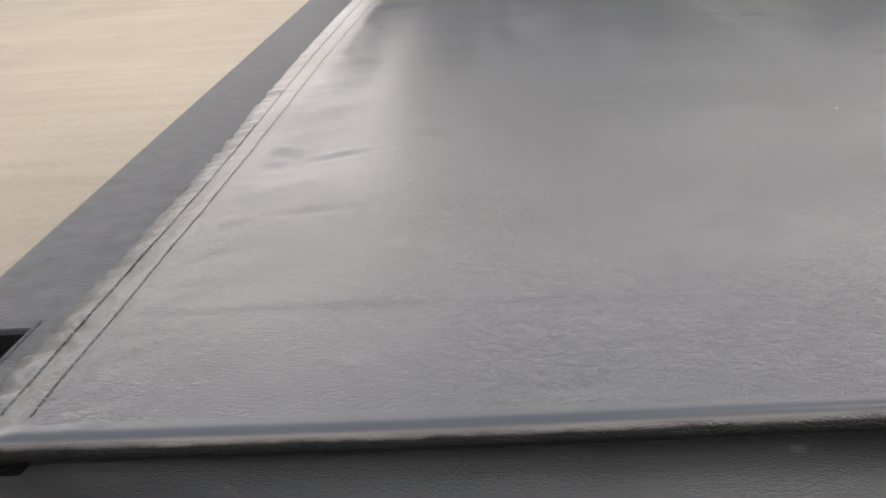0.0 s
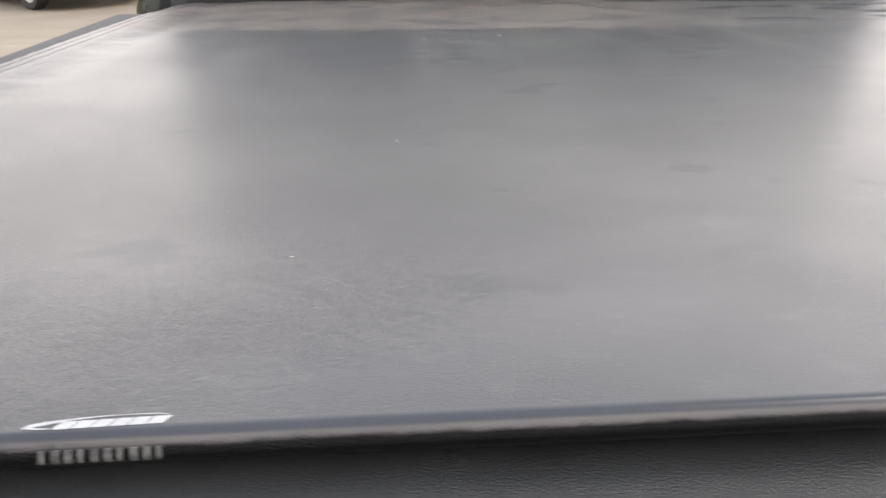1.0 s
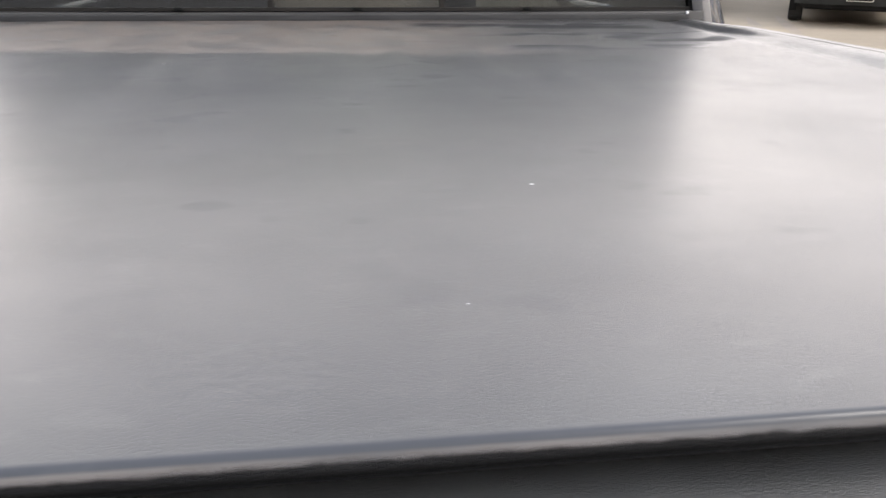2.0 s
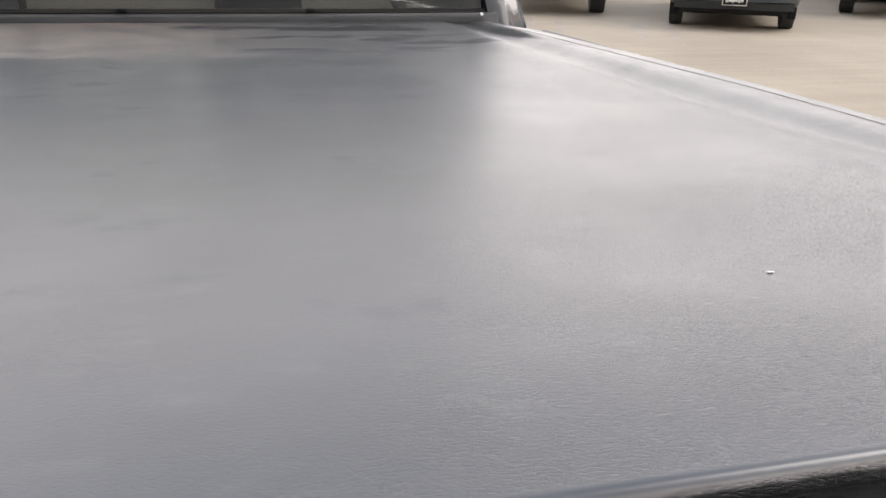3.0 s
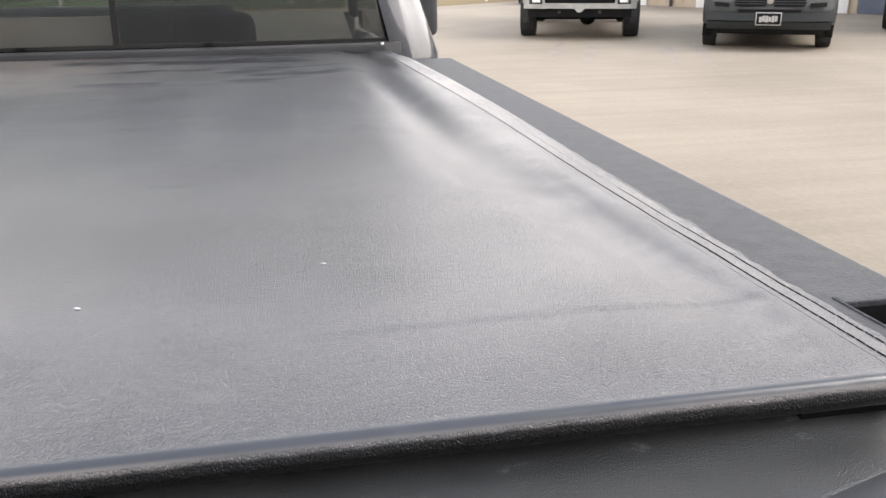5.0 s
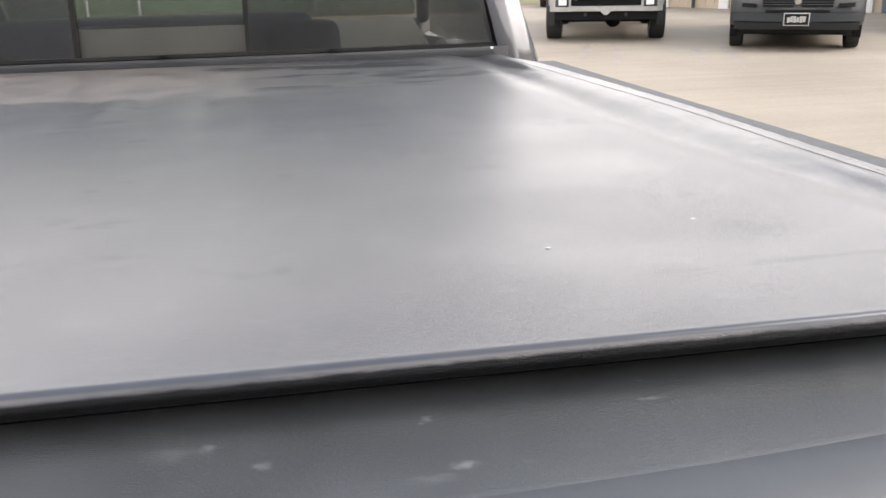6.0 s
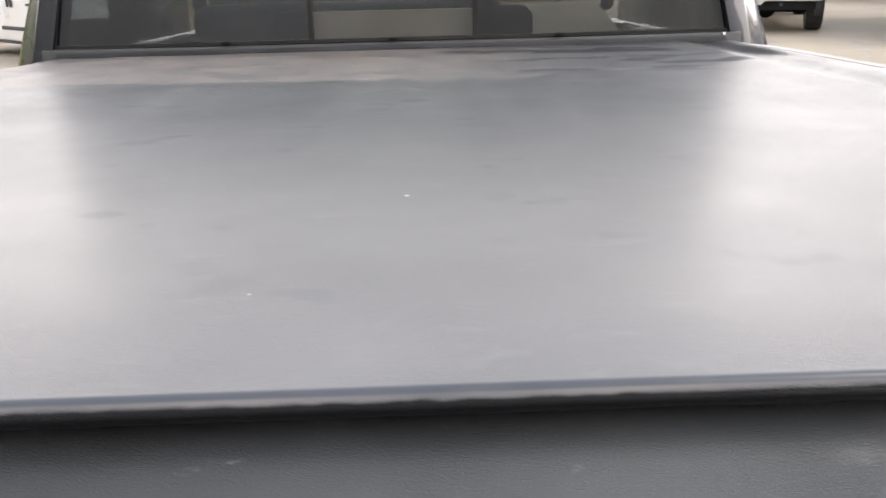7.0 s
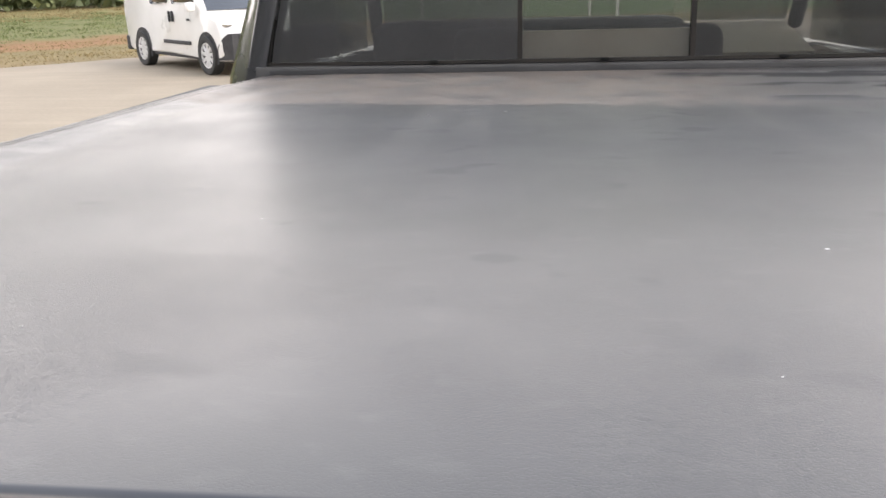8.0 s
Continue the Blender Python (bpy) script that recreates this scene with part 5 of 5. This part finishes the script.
def tufts(name, mat, count, near, far, height, label, seed, floor_at=-0.15):
    """Blades of grass and weeds on the verge beyond the lot's edge, in uneven clumps between two distances from it."""
    rnd = random.Random(seed)
    verts, faces = [], []
    while count > 0:
        count -= 1
        along = rnd.uniform(-24, 16)
        d = near + (far - near) * rnd.random()
        cx, cy = -10.0 + 0.75 * along - 0.66 * d, 16.5 + 0.66 * along + 0.75 * d
        thick = noise.noise((cx * 0.45, cy * 0.45, seed)) + 0.6 * noise.noise((cx * 1.3, cy * 1.3, seed + 3))
        if thick < floor_at or rnd.random() > min(1, (d - near + 0.4) / 2.0) * min(1, (far - d + 0.4) / 3.0):
            continue
        tall = height * (0.45 + 0.9 * max(0, thick))
        for _ in range(8):
            a = rnd.uniform(0, 6.28)
            h = tall * rnd.uniform(0.3, 1.2)
            w = 0.006 + 0.012 * rnd.random()
            bx, by = cx + rnd.gauss(0, 0.16), cy + rnd.gauss(0, 0.16)
            lx, ly = math.cos(a) * h * 0.8, math.sin(a) * h * 0.8
            px, py = -math.sin(a) * w, math.cos(a) * w
            k = len(verts)
            verts += [(bx - px, by - py, -0.05), (bx + px, by + py, -0.05), (bx + lx * 0.4 + px * 0.8, by + ly * 0.4 + py * 0.8, h * 0.6 - 0.04), (bx + lx * 0.4 - px * 0.8, by + ly * 0.4 - py * 0.8, h * 0.6 - 0.04), (bx + lx, by + ly, h - 0.04)]
            faces += [(k, k + 1, k + 2, k + 3), (k + 3, k + 2, k + 4)]
    me = bpy.data.meshes.new(name)
    me.from_pydata(verts, [], faces)
    me.materials.append(mat)
    tagged(new(name, me), label, "grass", kind="stuff")


tufts("dry_grass", STRAW, 5000, 0.1, 8.5, 0.055, "short dry straw-coloured grass along the lot", 3, -0.4)
tufts("weeds", WEED, 9000, 8.5, 30.0, 0.10, "patchy green weeds on the verge", 5)
tufts("yellowed_grass", STRAW, 5000, 22.0, 46.0, 0.16, "yellowed grass further off on the verge", 6)
tufts("tall_weeds", SHRUB, 2500, 44.0, 60.0, 0.8, "taller dark green growth at the verge's end", 9)


def lawn():
    """Mown green lawn ahead of the pickup, past the lot's edge."""
    bm = bmesh.new()
    bm.faces.new([bm.verts.new(p) for p in ((-9, 31.0, -0.036), (1, 30.9, -0.036), (13, 33.5, -0.036), (22, 60, -0.036), (-12, 60, -0.036))])
    tagged(part("lawn", bm, LAWN), "mown green lawn beyond the lot", "lawn", kind="structure")


LAWN = material("mown_lawn", (0.060, 0.095, 0.030), (0.105, 0.145, 0.050), rough=0.9, scale=0.6, fine=14, bump=0.4)
lawn()


def white_post(x, y):
    """Slim white marker post on the lawn ahead of the pickup."""
    p = part("marker_post", lathe([(-0.3, 0.05), (0.86, 0.05), (0.90, 0.042), (0.92, 0.02)], 12, "z"), WHITE_TRIM)
    p.location = (x, y, -0.04)
    tagged(p, "slim white marker post on the lawn beyond the lot", "post", "white posts on the lawn")


for x, y in ((-6.27, 30.45), (-4.62, 30.5), (1.16, 30.15), (2.06, 29.8), (8.05, 30.65), (9.74, 30.6)):
    white_post(x, y)


def tree(x, y, height, spread, seed):
    """A broadleaf tree: tapered trunk, limbs, and a loose crown of many leaves."""
    rnd = random.Random(seed)
    t = thing("tree", pose(x, y, -0.04), "unseen broadleaf tree with a loose dark green crown, added for reflections", "tree", "trees behind the lot")
    bm = bmesh.new()
    rod((0, 0, 0), (0.1, 0.05, height * 0.45), 0.16, 8, 0.10, bm)
    tips = []
    for i in range(9):
        a = i * 2.4 + rnd.uniform(-0.4, 0.4)
        z0 = height * rnd.uniform(0.25, 0.45)
        tip = Vector((math.cos(a) * spread * rnd.uniform(0.4, 0.8), math.sin(a) * spread * rnd.uniform(0.4, 0.8), height * rnd.uniform(0.5, 0.9)))
        rod((0.08, 0.04, z0), tip, 0.07, 6, 0.02, bm)
        tips.append(tip)
    part("trunk", bm, BARK, t)
    verts, faces = [], []
    for c in tips + [Vector((0, 0, height * 0.85))]:
        for _ in range(5):
            cc = c + Vector((rnd.gauss(0, spread * 0.2), rnd.gauss(0, spread * 0.2), rnd.gauss(0, height * 0.06)))
            for _ in range(60):
                p = cc + Vector((rnd.gauss(0, 0.38), rnd.gauss(0, 0.38), rnd.gauss(0, 0.28)))
                u = Vector((rnd.gauss(0, 1), rnd.gauss(0, 1), rnd.gauss(0, 1))).normalized()
                v = u.orthogonal().normalized()
                s2 = rnd.uniform(0.09, 0.17)
                k = len(verts)
                verts += [p - u * s2, p + v * s2 * 0.5, p + u * s2, p - v * s2 * 0.5]
                faces.append((k, k + 1, k + 2, k + 3))
    me = bpy.data.meshes.new("crown")
    me.from_pydata([tuple(v) for v in verts], [], faces)
    me.materials.append(LEAF)
    ob = new("crown", me)
    ob.parent = t


# unseen trees, added for the cab's glass and paint to reflect
for i, (x, y, h, w) in enumerate(((-21, -8, 8.5, 3.4), (-20, -17, 9.5, 3.6))):
    tree(x, y, h, w, 40 + i)


def far_woods():
    """A dense belt of trees round the back of the lot, mostly unseen, there to darken reflections."""
    rnd = random.Random(77)
    verts, faces = [], []
    for i in range(60000):
        a = radians(rnd.uniform(114, 205))
        r = 62 + rnd.uniform(-4, 4)
        top = 9.0 + 1.0 * noise.noise((a * 6, 0, 0)) + 0.5 * noise.noise((a * 25, 3, 0))
        p = Vector((math.cos(a) * r, math.sin(a) * r, top * rnd.random() ** 0.8))
        u = Vector((rnd.gauss(0, 1), rnd.gauss(0, 1), rnd.gauss(0, 1))).normalized()
        v = u.orthogonal().normalized()
        s2 = rnd.uniform(0.14, 0.28) if i > 16000 else rnd.uniform(0.4, 0.55)
        k = len(verts)
        verts += [p - u * s2, p + v * s2 * 0.7, p + u * s2, p - v * s2 * 0.7]
        faces.append((k, k + 1, k + 2, k + 3))
    me = bpy.data.meshes.new("far_woods")
    me.from_pydata([tuple(v) for v in verts], [], faces)
    me.materials.append(FAR_LEAF)
    tagged(new("far_woods", me), "far belt of dark green trees behind the lot", "trees", kind="stuff")


far_woods()


def unseen_thicket():
    """Unseen dense dark trees along the lot's near side, behind the white van's row, added to darken the cab pillar's
    reflection.
    """
    rnd = random.Random(78)
    verts, faces = [], []
    for i in range(30000):
        t = rnd.random()
        x, y = -15 + 3 * t + rnd.gauss(0, 1.0), -24 + 26 * t
        top = 7.0 + 2.0 * noise.noise((t * 6, 2, 0)) + 1.0 * noise.noise((t * 25, 3, 0))
        p = Vector((x, y, 0.2 + top * rnd.random() ** 0.8))
        u = Vector((rnd.gauss(0, 1), rnd.gauss(0, 1), rnd.gauss(0, 1))).normalized()
        v = u.orthogonal().normalized()
        s2 = rnd.uniform(0.09, 0.19)
        k = len(verts)
        verts += [p - u * s2, p + v * s2 * 0.7, p + u * s2, p - v * s2 * 0.7]
        faces.append((k, k + 1, k + 2, k + 3))
    me = bpy.data.meshes.new("thicket")
    me.from_pydata([tuple(v) for v in verts], [], faces)
    me.materials.append(LEAF)
    tagged(new("thicket", me), "unseen dense dark green thicket, added to darken the pillar's reflection", "trees", kind="stuff")


unseen_thicket()


def shop_building():
    """Long tan building beyond the parked row: siding ribs, white posts, a dark post and doors, a low roof."""
    b = thing("shop_building", pose(11.75, 26.0, 0, 0, 0, -57), "tan metal-sided building with white trim and low brown roof", "building")
    part("wall", box(0, 22, 0, 9, 0, 2.9), SIDING, b)
    ribs = bmesh.new()
    x = 0.15
    while x < 21.9:
        box(x, x + 0.03, -0.025, 0.0, 0.1, 2.8, bm=ribs)
        x += 0.3
    part("siding_ribs", ribs, SIDING, b)
    part("roof", strip(lambda x: [(x, -0.5, 2.87), (x, 4.5, 3.5), (x, 9.5, 2.87), (x, 9.5, 2.94), (x, 4.5, 3.58), (x, -0.5, 2.94)], [-0.4, 22.4]), ROOFING, b)
    for x in (0.25, 2.3, 3.1, 6.4, 9.6, 13.0, 16.4, 19.8):
        part("white_post", box(x - 0.16, x + 0.16, -0.07, -0.026, 0, 2.8, 0.01), WHITE_TRIM, b, "white trim post")
    for x in (1.3, 2.75, 8.6):
        part("downpipe", rod((x, -0.08, 0), (x, -0.08, 2.84), 0.05, 8), TRIM, b, "dark downpipe")
    for x in (4.7, 7.9, 11.3, 14.7, 18.1):
        d = part("roll_door", box(x - 1.1, x + 1.1, -0.06, -0.026, 0, 2.5, 0.01), BLUE_GREY, b, "blue-grey roll-up door")
        for z in (0.45, 0.9, 1.35, 1.8, 2.25):
            part("door_rib", box(x - 1.08, x + 1.08, -0.075, -0.0605, z - 0.02, z + 0.02), BLUE_GREY, d)


shop_building()


def reflection_backdrop():
    """Unseen plain grey wall, added to close the lot behind the pickup's tail and shape its reflections."""
    b = thing("unseen_rear_wall", pose(-26, -12.5, 0), "unseen plain grey wall added behind the pickup for reflections", "building")
    part("wall", box(0, 52, -8, 0, 0, 5.6), PLAIN_WALL, b)
    part("roof", box(-0.2, 52.2, -8.2, 0.2, 5.602, 5.85, 0.02), ROOFING, b)
    part("plinth", box(0, 52, 0.002, 0.06, 0, 0.6, 0.01), TRIM, b, "dark plinth")


PLAIN_WALL = material("grey_stucco", (0.20, 0.205, 0.215), (0.26, 0.265, 0.275), rough=0.85, scale=0.5, fine=20, bump=0.1)
reflection_backdrop()


def far_car(m, paint, label):
    v = thing("parked_car", m, label, "car")
    prof = dense([(-0.75, 0.25), (-0.85, 0.5), (-0.75, 0.75), (0.2, 0.92), (0.9, 1.38), (2.3, 1.42), (3.0, 1.0), (3.5, 0.95), (3.55, 0.4), (3.4, 0.27)])
    part("body", extruded_body(prof, 0.88, round_by=0.07, plan=nose_plan(-0.85, 0.5, 0.25), tumble=lambda z: 1 - 0.25 * max(0, z - 0.9)), paint, v)
    for s in (-1, 1):
        for y in (0, 2.65):
            wheel(v, (s * 0.78, y, 0.32), 0.32, 0.2, 5, side=s)
        part("head_lamp", box(min(s * 0.5, s * 0.8), max(s * 0.5, s * 0.8), -0.80, -0.6, 0.6, 0.74, 0.04), CHROME, v)
    part("windscreen", strip(lambda u: [(u * 0.72, 0.25, 0.95), (u * 0.72, 0.21, 0.97), (u * 0.66, 0.86, 1.37), (u * 0.66, 0.9, 1.35)], [-1, -0.5, 0, 0.5, 1]), CAR_GLASS, v)


far_car(pose(9.3, 27.6, 0, 0, 0, -20), RED_PAINT, "red car parked at the far edge of the lot")
